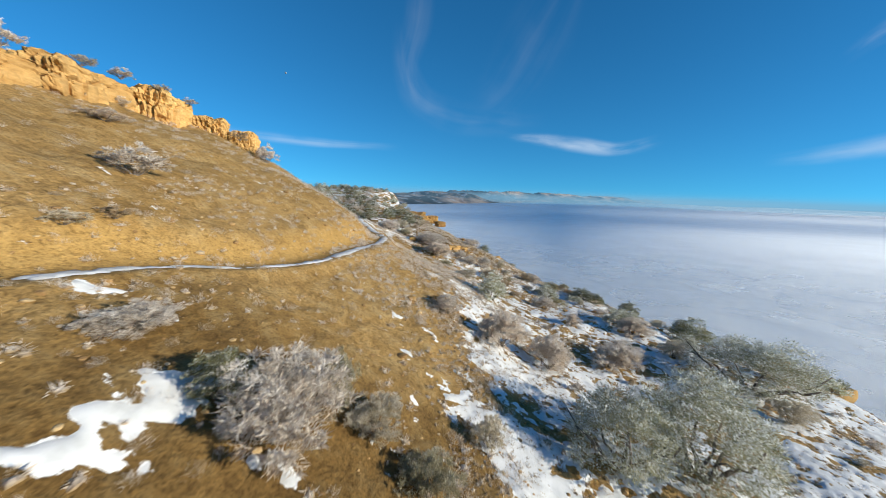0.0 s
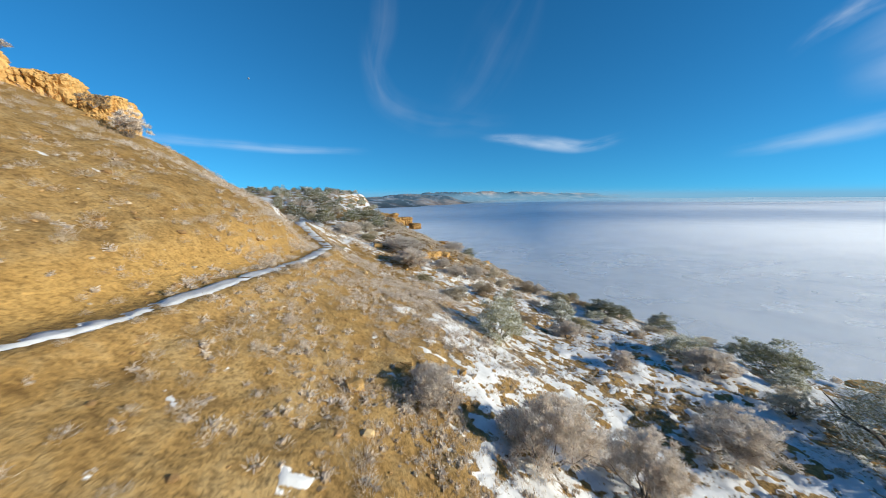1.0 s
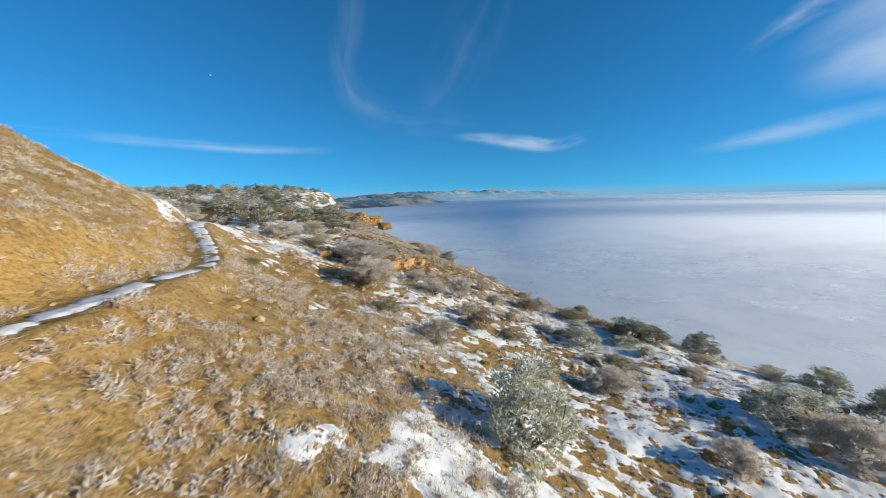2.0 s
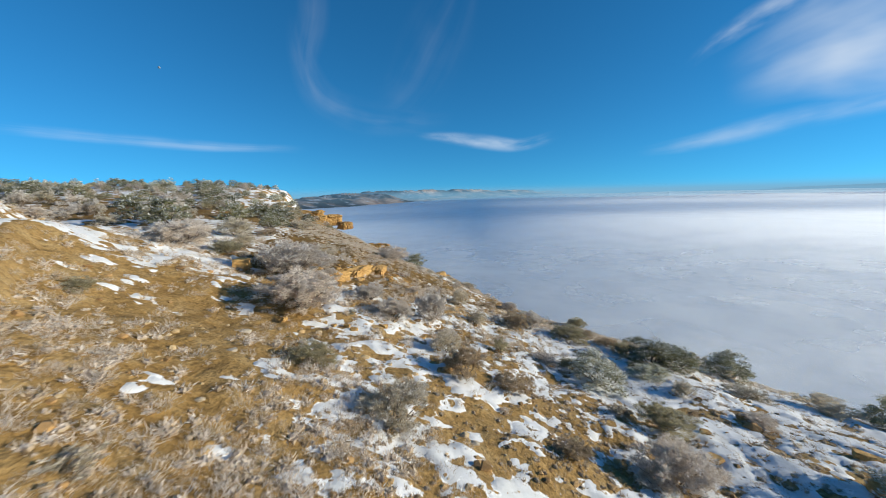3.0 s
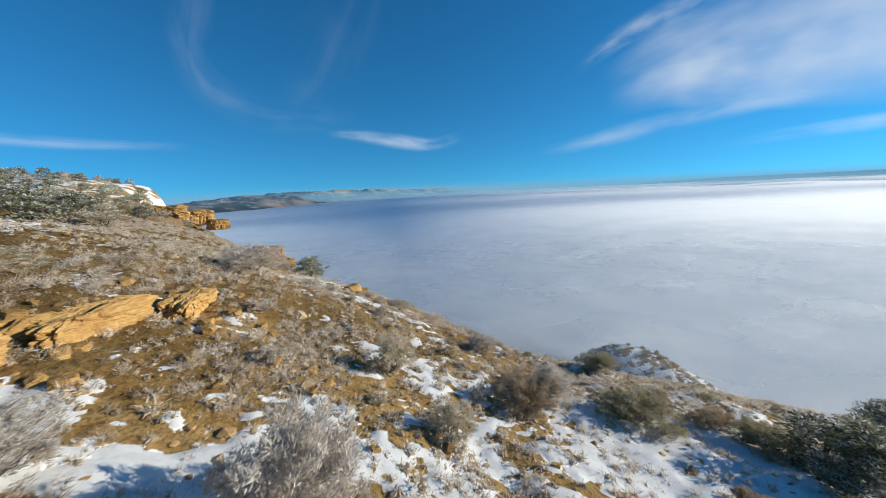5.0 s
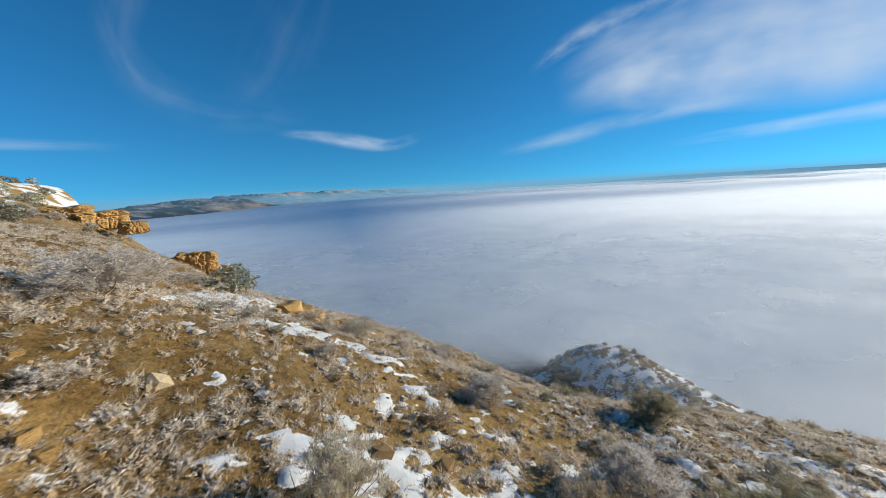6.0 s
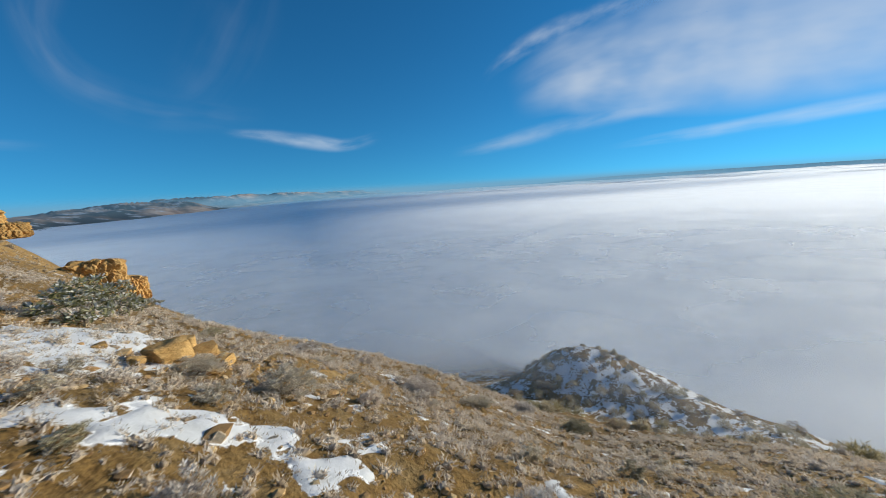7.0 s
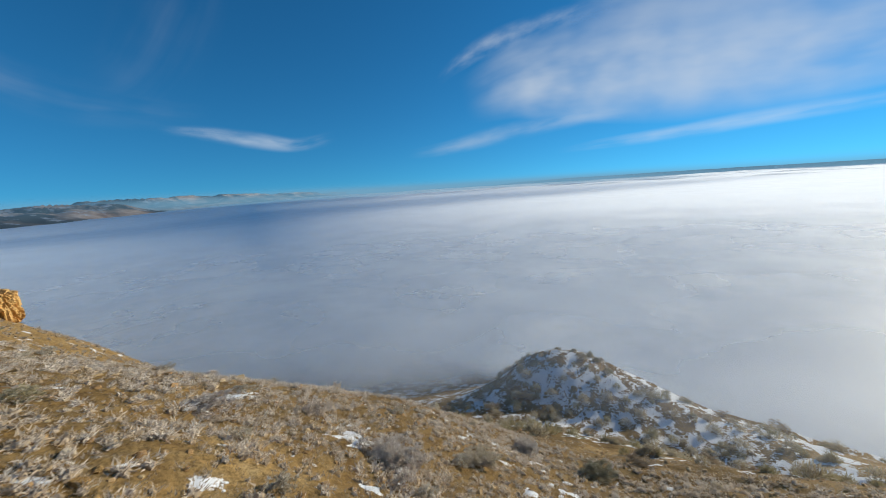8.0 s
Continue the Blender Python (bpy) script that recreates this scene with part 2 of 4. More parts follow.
STRAW = mat_plant("tan_grass", (0.22, 0.15, 0.075), (0.46, 0.335, 0.19), (0.80, 0.74, 0.68))
CREAM = mat_plant("matted_grass", (0.30, 0.215, 0.12), (0.54, 0.415, 0.26), (0.86, 0.80, 0.73))
GRASS = mat_plant("frosted_grass", (0.40, 0.27, 0.13), (0.62, 0.47, 0.27), (0.88, 0.82, 0.78))


# ---- terrain: cross sections of the hillside, height in metres below or above the first eye ----
SECTION_X = [-60, -32, -20, -12, -5, 3, 12, 22, 34, 60]
SECTIONS = {
    -25: [10.0, 7.6, 1.3, -3.5, -7.1, -10.2, -12.6, -15.2, -19.5, -38.0],
    5: [9.5, 7.6, 3.2, -1.3, -5.4, -9.1, -10.7, -12.4, -16.1, -35.1],
    18: [9.0, 7.6, 3.0, -0.9, -4.6, -8.6, -10.6, -12.7, -16.6, -35.3],
    30: [8.5, 7.4, 4.3, 0.3, -3.7, -7.8, -10.6, -12.6, -15.6, -34.7],
    42: [6.5, 5.8, 2.9, -1.5, -5.7, -8.4, -11.7, -13.4, -18.0, -34.7],
    52: [1.5, -0.1, -2.8, -4.3, -5.7, -7.9, -11.4, -14.6, -20.5, -34.5],
    62: [-0.5, -3.3, -4.1, -4.4, -5.3, -7.8, -12.0, -17.7, -23.6, -34.6],
    74: [-2.4, -4.1, -4.2, -4.9, -6.3, -8.9, -13.2, -18.8, -27.2, -34.0],
    95: [-1.0, -1.9, -3.0, -5.0, -7.0, -10.6, -17.4, -26.8, -35.6, -43.0],
    125: [0.6, 0.3, -1.4, -5.0, -9.6, -18.0, -28.0, -38.4, -45.1, -52.0],
    165: [0.4, 0.7, -0.4, -5.6, -15.5, -26.4, -39.6, -50.0, -57.7, -62.0],
}
SEC_Y = np.array(sorted(SECTIONS), float)
SEC_Z = np.array([SECTIONS[int(y)] for y in SEC_Y], float)
SEC_X = np.array(SECTION_X, float)
TABLE = np.random.RandomState(7).rand(256, 256)


def hermite(knots, v):
    """Indices and weights of a smooth curve through the knots."""
    v = np.clip(v, knots[0], knots[-1])
    n = len(knots)
    i = np.clip(np.searchsorted(knots, v, side="right") - 1, 0, n - 2)
    h = knots[i + 1] - knots[i]
    t = (v - knots[i]) / h
    out = [(i, 2 * t**3 - 3 * t**2 + 1), (i + 1, -2 * t**3 + 3 * t**2)]
    for k, w in ((i, t**3 - 2 * t**2 + t), (i + 1, t**3 - t**2)):
        a, b = np.maximum(k - 1, 0), np.minimum(k + 1, n - 1)
        g = w * h / (knots[b] - knots[a])
        out += [(b, g), (a, -g)]
    return out


def vnoise(x, y, seed=0):
    """Smooth value noise from 0 to 1."""
    x, y = x + 17.3 * seed, y + 9.1 * seed
    i, j = np.floor(x).astype(int), np.floor(y).astype(int)
    u, v = x - i, y - j
    u, v = u * u * u * (u * (6 * u - 15) + 10), v * v * v * (v * (6 * v - 15) + 10)
    a, b = TABLE[i % 256, j % 256], TABLE[(i + 1) % 256, j % 256]
    c, d = TABLE[i % 256, (j + 1) % 256], TABLE[(i + 1) % 256, (j + 1) % 256]
    return (a + (b - a) * u) * (1 - v) + (c + (d - c) * u) * v


def fbm(x, y, octaves=4, seed=0):
    total, amp, norm = 0.0, 1.0, 0.0
    for k in range(octaves):
        c, s = math.cos(0.7 * k + seed), math.sin(0.7 * k + seed)
        total = total + amp * vnoise((c * x - s * y) * 2**k, (s * x + c * y) * 2**k, seed + 3 * k)
        norm, amp = norm + amp, amp * 0.5
    return total / norm


def smooth(a, b, v):
    t = np.clip((v - a) / (b - a), 0, 1)
    return t * t * (3 - 2 * t)


# the footpath: its middle line, and its own level
TRAIL = np.array([(-12.5, -30), (-11, 0), (-10.1, 8.5), (-9.2, 12.3), (-7.9, 15.3), (-6.6, 19.5), (-5.6, 24), (-4.9, 28), (-5.0, 31.5), (-5.7, 35.5), (-7.5, 39.5), (-10, 44), (-11, 50), (-12.5, 60), (-20, 74)], float)


def trail_offset(x, y):
    """Distance from the path's middle, negative uphill (to its left), and how far along it is."""
    best, side, along = np.full(np.shape(x), 1e9), np.zeros(np.shape(x)), np.zeros(np.shape(x))
    run = 0.0
    for (ax, ay), (bx, by) in zip(TRAIL_LINE[:-1], TRAIL_LINE[1:]):
        dx, dy = bx - ax, by - ay
        ln = math.hypot(dx, dy)
        t = np.clip(((x - ax) * dx + (y - ay) * dy) / ln**2, 0, 1)
        px, py = x - ax - t * dx, y - ay - t * dy
        d = np.hypot(px, py)
        near = d < best
        best = np.where(near, d, best)
        side = np.where(near, np.sign(px * dy - py * dx), side)
        along = np.where(near, run + t * ln, along)
        run += ln
    return best * side, along


def smooth_line(points, step=1.0):
    run = np.concatenate([[0], np.cumsum(np.hypot(*np.diff(points, axis=0).T))])
    s = np.arange(0, run[-1], step)
    return np.stack([sum(points[i, k] * w for i, w in hermite(run, s)) for k in (0, 1)], 1)


TRAIL_LINE = smooth_line(TRAIL)


def base_height(x, y):
    z = 0.0
    for j, wy in hermite(SEC_Y, y):
        for i, wx in hermite(SEC_X, x):
            z = z + SEC_Z[j, i] * wy * wx
    # the tip of the lower spur and its shoulder
    z = z + 4.6 * np.exp(-((x - 59) / 9) ** 2 - ((y - 83) / 8) ** 2) + 1.6 * np.exp(-((x - 49) / 7) ** 2 - ((y - 81) / 7) ** 2)
    # a gully before it, so that its near side lies in its own shade
    z = z - 3.4 * np.exp(-((x - 46) / 7) ** 2) * smooth(46, 58, y) * smooth(92, 74, y)
    # a shallow hollow below the path, and the steeper flank under the rim
    z = z - 1.0 * np.exp(-((x - 9) / 6) ** 2 - ((y - 29) / 8) ** 2) - 0.7 * np.exp(-((x - 11) / 6) ** 2 - ((y - 20) / 5) ** 2)
    z = z - 1.8 * np.exp(-((x - 11) / 7) ** 2 - ((y - 88) / 8) ** 2)
    z = z - 1.5 * np.exp(-((x - 2) / 5) ** 2 - ((y - 107) / 8) ** 2)
    # past the spur and past the last section the hillside falls away under the fog
    z = z - np.clip(np.minimum(x - 61, 40), 0, None) * 1.1
    z = z - np.clip(np.minimum(y - 122, 110), 0, None) * 0.55 * smooth(-26, -9, x)
    z = z - np.clip(np.minimum(y - 190, 90), 0, None) * 0.8
    return z


TRAIL_LEVEL = base_height(TRAIL_LINE[:, 0], TRAIL_LINE[:, 1])


def height(x, y, fine=True):
    x, y = np.asarray(x, float), np.asarray(y, float)
    z = base_height(x, y)
    near = smooth(260, 120, np.hypot(x, y - 40))
    z = z + near * (1.3 * (fbm(x / 9, y / 9, 3, 1) - 0.5))
    # the path is cut into the slope: a flat tread with a steep bank above it
    off, along = trail_offset(x, y)
    level = np.interp(along, np.arange(len(TRAIL_LEVEL)), TRAIL_LEVEL)
    cut = smooth(-2.6, -0.45, off) * smooth(1.1, 0.35, off)
    z = z + (level - 0.12 - z) * cut * smooth(60, 50, y)
    if fine:
        d = np.hypot(x - 6, y - 40)
        rough = smooth(160, 60, d)
        tread = 1 - 0.85 * cut
        z = z + rough * tread * (0.38 * (fbm(x / 1.7, y / 1.7, 3, 4) - 0.5) + 0.10 * (fbm(x / 0.45, y / 0.45, 2, 9) - 0.5))
    return z


# ---- mesh helpers ----
def mesh_of(name, verts, faces, material, smooth_shade=False, attrs=None):
    """A mesh from arrays: verts (n, 3), faces (m, 3 or 4); attrs: one number for each vertex."""
    verts, faces = np.asarray(verts, np.float32), np.asarray(faces, np.int32)
    me = bpy.data.meshes.new(name)
    k = faces.shape[1]
    me.vertices.add(len(verts))
    me.vertices.foreach_set("co", verts.ravel())
    me.loops.add(faces.size)
    me.loops.foreach_set("vertex_index", faces.ravel())
    me.polygons.add(len(faces))
    me.polygons.foreach_set("loop_start", np.arange(0, faces.size, k, dtype=np.int32))
    me.polygons.foreach_set("use_smooth", np.full(len(faces), smooth_shade))
    for key, values in (attrs or {}).items():
        me.attributes.new(key, "FLOAT", "POINT").data.foreach_set("value", np.asarray(values, np.float32))
    me.update(calc_edges=True)
    me.validate()
    me.materials.append(material)
    return me


def put(name, me, parent=None, label="", m=None):
    ob = new(name, me)
    if parent:
        ob.parent = parent
    if m is not None:
        ob.matrix_basis = m
    return tagged(ob, label)


def grid_faces(nx, ny):
    i = np.arange(ny - 1)[:, None] * nx + np.arange(nx - 1)[None, :]
    return np.stack([i, i + 1, i + nx + 1, i + nx], -1).reshape(-1, 4)


def graded(lo, a, b, hi, step, growth):
    """Grid lines: even from a to b, wider and wider out to lo and hi."""
    mid = list(np.arange(a, b + 1e-6, step))
    up, s = [], step
    while (up[-1] if up else b) < hi:
        s = step * 1.018 ** (len(up) + 1) if len(up) < 95 else s * growth
        up.append((up[-1] if up else b) + s)
    down, s = [], step
    while (down[-1] if down else a) > lo:
        s = step * 1.03 ** (len(down) + 1) if len(down) < 60 else s * growth
        down.append((down[-1] if down else a) - s)
    return np.array(down[::-1] + mid + up)


# snow lies in drifts: (x, y, half width, half length, turn in degrees, how much)
DRIFTS = [(-5.7, 7.2, 1.7, 0.7, 60, 0.36), (-5.9, 5.5, 1.1, 0.4, 30, 0.32), (-3.3, 7.1, 0.6, 0.4, 0, 0.26), (-8.8, 9.2, 0.8, 0.3, 40, 0.26), (-2.1, 17.6, 0.35, 0.35, 0, 0.26), (-0.7, 17.5, 0.5, 0.3, 0, 0.24), (-1.3, 14.9, 0.4, 0.6, 0, 0.22),
          (-2.2, 23.8, 0.35, 0.3, 0, 0.26), (-1.4, 24.0, 0.3, 0.25, 0, 0.24), (-3.4, 23.6, 0.3, 0.3, 0, 0.22), (-0.7, 27.4, 0.45, 0.5, 0, 0.22), (1.6, 27.6, 0.9, 1.6, 0, 0.20), (2.8, 25.4, 0.8, 0.8, 0, 0.16), (3.0, 18.5, 1.5, 2.2, 30, 0.18), (1.2, 13.2, 1.2, 1.4, 0, 0.16), (3.0, 11.3, 1.5, 2.0, 20, 0.20), (5.2, 16.8, 1.8, 2.0, 0, 0.14),
          (8.6, 65.0, 1.8, 1.4, 10, 0.24), (7.0, 62.4, 3.0, 1.0, 15, 0.24), (9.2, 59.6, 0.8, 0.6, 0, 0.16), (11.2, 58.0, 1.2, 2.2, 20, 0.13), (11.4, 55.0, 1.3, 0.9, 0, 0.18), (9.9, 59.2, 1.4, 0.8, 0, 0.13), (16.8, 53.0, 1.0, 0.6, 0, 0.15), (10.2, 59.0, 1.0, 0.5, 0, 0.12), (8.0, 65.0, 3.0, 0.8, 40, 0.16),
          (3.7, 47.6, 1.3, 0.7, 20, 0.20), (4.8, 46.6, 1.3, 0.7, 20, 0.18), (1.3, 46.9, 0.7, 1.0, 0, 0.10), (2.5, 44.8, 0.6, 0.6, 0, 0.08), (2.6, 50.3, 0.7, 1.0, 0, 0.12), (-0.5, 38.4, 0.6, 0.6, 0, 0.26), (-0.2, 37.4, 0.45, 0.35, 0, 0.2), (-2.4, 44.2, 0.5, 1.4, 0, 0.18), (-4.9, 48.6, 1.0, 1.0, 0, 0.16), (-8.0, 50.0, 1.5, 0.8, 0, 0.16), (-6.1, 55.5, 1.5, 1.5, 0, 0.14), (8.0, 65.0, 1.5, 2.0, 0, 0.14),
          (-14.6, 15.9, 0.8, 0.4, 0, 0.28), (16.0, 46.4, 4, 2.5, 0, 0.16), (14.5, 42.5, 3, 2.5, 0, 0.10), (24, 42, 5, 4, 0, 0.12)]


def snow_amount(x, y):
    bench = smooth(-0.6, 2.4, x + 0.10 * (y - 25) * (y < 25) + 0.10 * np.clip(y - 33, 0, 6) - 0.08 * np.clip(y - 46, 0, 30)) * smooth(58, 49, y + 0.25 * x - 3) * (1 - 0.8 * smooth(48, 51, y) * smooth(10, 7, x))
    saddle = smooth(41, 47, y) * smooth(-1, -5, x) * smooth(80, 60, y)
    lower = 0.75 * smooth(31, 38, x) * smooth(44, 52, y)
    far = smooth(70, 100, y) * smooth(-6, -16, x)
    cover = 0.02 - 0.14 * smooth(0, -3, x) * smooth(44, 40, y) + np.maximum(np.maximum((0.455 + 0.07 * smooth(8, 14, x)) * bench, 0.40 * saddle), np.maximum(0.53 * lower, 0.44 * far))
    cover = cover + 0.05 * smooth(50, 58, y) * smooth(3, 8, x) * smooth(30, 24, x)
    cover = cover - 0.09 * np.exp(-((x - 5.5) / 4) ** 2 - ((y - 38) / 8) ** 2)
    off, _ = trail_offset(x, y)
    cover = cover + (0.55 + 0.3 * fbm(x / 1.3, y / 1.3, 2, 27)) * smooth(0.46, 0.24, np.abs(off - 0.02)) * smooth(4, 10, y)
    n = 0.22 * fbm(x / 2.6, y / 2.6, 3, 21) + 0.42 * fbm(x / 0.62, y / 0.62, 2, 25) + 0.36 * (fbm(x / 0.34, y / 0.26, 2, 31) + smooth(30, 40, x) * (fbm(x / 2.1, y / 2.1, 3, 33) - fbm(x / 0.34, y / 0.26, 2, 31)))
    for cx, cy, a, b, turn, much in DRIFTS:
        c, s = math.cos(radians(turn)), math.sin(radians(turn))
        u, v = ((x - cx) * c + (y - cy) * s) / a, (-(x - cx) * s + (y - cy) * c) / b
        n = n + much * np.exp(-(u * u + v * v) ** 1.5)
    return n - (0.70 - 0.5 * cover)


# ---- the ground: one sheet from underfoot to beyond the fog ----
gx, gy = graded(-4500, -12, 28, 4500, 0.145, 1.09), graded(-4500, 4, 70, 4500, 0.145, 1.09)
GX, GY = np.meshgrid(gx, gy)
GZ = height(GX, GY)
GZ = GZ + 0.035 * (np.random.RandomState(3).rand(*GZ.shape) - 0.5) * smooth(60, 30, np.hypot(GX - 6, GY - 36))
# blotches of darker, browner soil in three stretches of the slope
dark_part = np.maximum(smooth(15, 9, GY) * smooth(-9.5, -7, GX) * smooth(3, 1, GX), smooth(47, 52, GY) * smooth(60, 55, GY) * smooth(11, 8, GX))
dark_part = np.maximum(dark_part, 0.75 * smooth(53, 59, GY) * smooth(100, 80, GY))
dark_part = dark_part * smooth(0.30, 0.52, fbm(GX / 4.0, GY / 4.0, 3, 95) + 0.12)
# raw orange subsoil where the path is cut in
path_off = trail_offset(GX, GY)[0]
cut_bank = smooth(-2.6, -1.6, path_off + 0.9 * (fbm(GX / 1.6, GY / 1.6, 2, 97) - 0.5)) * smooth(-0.1, -0.5, path_off) * smooth(46, 42, GY)
ground = put("ground", mesh_of("ground", np.stack([GX, GY, GZ], -1).reshape(-1, 3), grid_faces(len(gx), len(gy)), SOIL, True, {"dark_soil": dark_part.ravel(), "bank": cut_bank.ravel(), "dusting": np.clip(0.9 * snow_amount(GX, GY) * (1 - 0.5 * smooth(30, 38, GX)), -0.4, 0.4).ravel()}))
tagged(ground, "ochre sandy hillside with a narrow footpath cut into it", "ground", kind="structure")

sx, sy = gx[(gx > -60) & (gx < 72)], gy[(gy > -8) & (gy < 190)]
SX, SY = np.meshgrid(sx, sy)
depth = np.minimum(0.7 * (snow_amount(SX, SY) - 0.03 - 0.3 * smooth(31, 37, SX)), 0.045)
depth = depth + 0.035 * (np.random.RandomState(4).rand(*depth.shape) - 0.5) * smooth(60, 30, np.hypot(SX - 6, SY - 36))
SZ = height(SX, SY) + depth
sf = grid_faces(len(sx), len(sy))
sf = sf[(depth.ravel()[sf] > -0.02).any(1)]
used, sf = np.unique(sf, return_inverse=True)
snow = put("snow", mesh_of("snow", np.stack([SX, SY, SZ], -1).reshape(-1, 3)[used], sf.reshape(-1, 4), SNOW, True))
tagged(snow, "patchy old snow in drifts on the sandy slope", "snow", kind="structure")


def at_ground(x, y, sink=0.0):
    return float(height(np.array([x]), np.array([y]))[0]) - sink


# ---- fog sea: a soft rolling top, and veils above it that thicken downward ----
def fog_level(x, y, r):
    z = -43.0 + 1.4 * (fbm(x / 120, y / 120, 1, 62) - 0.5) * smooth(60, 200, r) + smooth(200, 1000, r) * 7 * (fbm(x / 330, y / 330, 2, 60) - 0.3) + smooth(700, 2500, r) * 22 * (fbm(x / 900, y / 600, 3, 61) - 0.5)
    return z + 7.0 * smooth(70, 380, x) - 11.0 * smooth(18, -6, np.degrees(np.arctan2(x, y - 50))) * smooth(300, 1300, r)


def far_rise(x, y, r):
    return smooth(1500, 4500, r) * 24 * smooth(8, 34, np.degrees(np.arctan2(x, y - 50)))


def fog_sheet(name, label, rise, clear, most, out_to):
    """One soft layer of the fog's top: it thins out to nothing over the last metres before it meets the slope."""
    rings = 2.0 * 1.03 ** np.arange(int(math.log(out_to / 2.0) / math.log(1.03)) + 2)
    turns = np.linspace(0, 2 * math.pi, 361)
    tu, ri = np.meshgrid(turns, rings)
    x, y = 8 + ri * np.sin(tu), 36 + ri * np.cos(tu)
    z = fog_level(x, y, ri) + far_rise(x, y, ri) + rise + 1.0 * (fbm(x / 75, y / 75, 1, 40) - 0.5) * smooth(700, 200, ri)
    # it creeps up against the slope
    z = z + 2.0 * np.exp(-((x - 14) / 34) ** 2 - ((y - 136) / 44) ** 2)
    deep = np.maximum(z - height(x, y, False), 0)
    thick = most * (1 - np.exp(-(deep / clear) ** 1.3))
    if most < 1:
        thick = thick * smooth(out_to, 0.35 * out_to, ri)
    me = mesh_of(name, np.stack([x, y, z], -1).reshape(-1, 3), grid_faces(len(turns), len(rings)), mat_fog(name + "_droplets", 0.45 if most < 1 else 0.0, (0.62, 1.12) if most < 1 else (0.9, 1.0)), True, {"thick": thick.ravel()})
    return tagged(put(name, me), label, "fog", kind="structure")


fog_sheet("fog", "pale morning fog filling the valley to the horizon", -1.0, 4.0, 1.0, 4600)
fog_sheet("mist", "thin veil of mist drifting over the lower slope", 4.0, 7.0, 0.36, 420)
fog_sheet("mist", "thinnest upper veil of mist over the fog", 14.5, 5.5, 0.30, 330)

# rings of upright strips, added: sun shining through them imitates the fog's forward scatter
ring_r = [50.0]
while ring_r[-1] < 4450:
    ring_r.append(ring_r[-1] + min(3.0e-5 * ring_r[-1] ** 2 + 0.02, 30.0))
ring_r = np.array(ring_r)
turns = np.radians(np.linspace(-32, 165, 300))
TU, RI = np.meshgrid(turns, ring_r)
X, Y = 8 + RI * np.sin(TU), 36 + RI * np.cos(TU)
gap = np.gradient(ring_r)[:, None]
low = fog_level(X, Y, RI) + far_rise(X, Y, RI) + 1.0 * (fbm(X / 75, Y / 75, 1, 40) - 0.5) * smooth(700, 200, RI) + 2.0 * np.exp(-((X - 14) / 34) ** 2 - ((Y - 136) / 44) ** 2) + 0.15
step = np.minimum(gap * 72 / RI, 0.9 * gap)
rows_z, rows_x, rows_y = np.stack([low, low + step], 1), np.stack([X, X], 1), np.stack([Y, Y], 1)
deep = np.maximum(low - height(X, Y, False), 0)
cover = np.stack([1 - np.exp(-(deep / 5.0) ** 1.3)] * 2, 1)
steps = mesh_of("fog_glow_strips", np.stack([rows_x, rows_y, rows_z], -1).reshape(-1, 3), np.concatenate([grid_faces(len(turns), 2) + 2 * k * len(turns) for k in range(len(ring_r))]), mat_fog("fog_glow_strip", 0.0, (0.95, 1.0), 0.60), False, {"thick": cover.ravel()})
tagged(put("fog_glow_strips", steps), "rings of upright strips on the fog, added to brighten it sunward", "fog", kind="stuff")

# ---- distant hills that stand out of the fog ----
az, rows = np.radians(np.linspace(-22, 31, 420)), np.linspace(0, 1, 34)
AZ, RW = np.meshgrid(az, rows)
deg = np.degrees(AZ)
crest = np.interp(deg, [-22, -10, -6, -1, 5, 12, 20, 26, 31], [0.1, 0.1, 0.30, 0.80, 0.98, 1.0, 0.84, 0.66, 0.35])
start = np.interp(deg, [-22, -8, 0, 10, 20, 31], [1200, 1400, 1800, 2400, 3000, 3600])
RR = start + RW * (700 + 0.15 * start)
MX, MY = RR * np.sin(AZ), 40 + RR * np.cos(AZ)
gully = 1 - np.abs(2 * fbm(MX / 330, MY / 330, 4, 70) - 1) * 2.6
prof = np.sin(np.clip(RW * 1.1, 0, 1) * math.pi / 2) ** 1.1
MZ = -70 + (np.tan(np.radians(crest)) * RR + 62) * prof * (0.70 + 0.34 * gully)
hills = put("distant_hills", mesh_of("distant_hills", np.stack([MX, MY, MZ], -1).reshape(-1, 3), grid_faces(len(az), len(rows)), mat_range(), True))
tagged(hills, "far eroded tan hills dusted with snow above the fog", "hills", kind="structure")
az = np.radians(np.linspace(50, 120, 160))
AZ, RW = np.meshgrid(az, np.linspace(0, 1, 6))
deg = np.degrees(AZ)
rise = np.interp(deg, [50, 56, 64, 80, 95, 110, 120], [-0.3, 0.26, 0.46, 0.48, 0.38, 0.25, -0.3]) + 0.06 * (fbm(deg / 3, deg * 0, 3, 80) - 0.5)
RR = 4300 + RW * 250
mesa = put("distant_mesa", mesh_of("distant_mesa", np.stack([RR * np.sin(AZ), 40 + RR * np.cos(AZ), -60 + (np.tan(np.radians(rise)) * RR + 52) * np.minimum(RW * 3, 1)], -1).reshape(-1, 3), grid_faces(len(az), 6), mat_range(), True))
tagged(mesa, "low dark mesa on the horizon beyond the fog", "mesa", kind="structure")


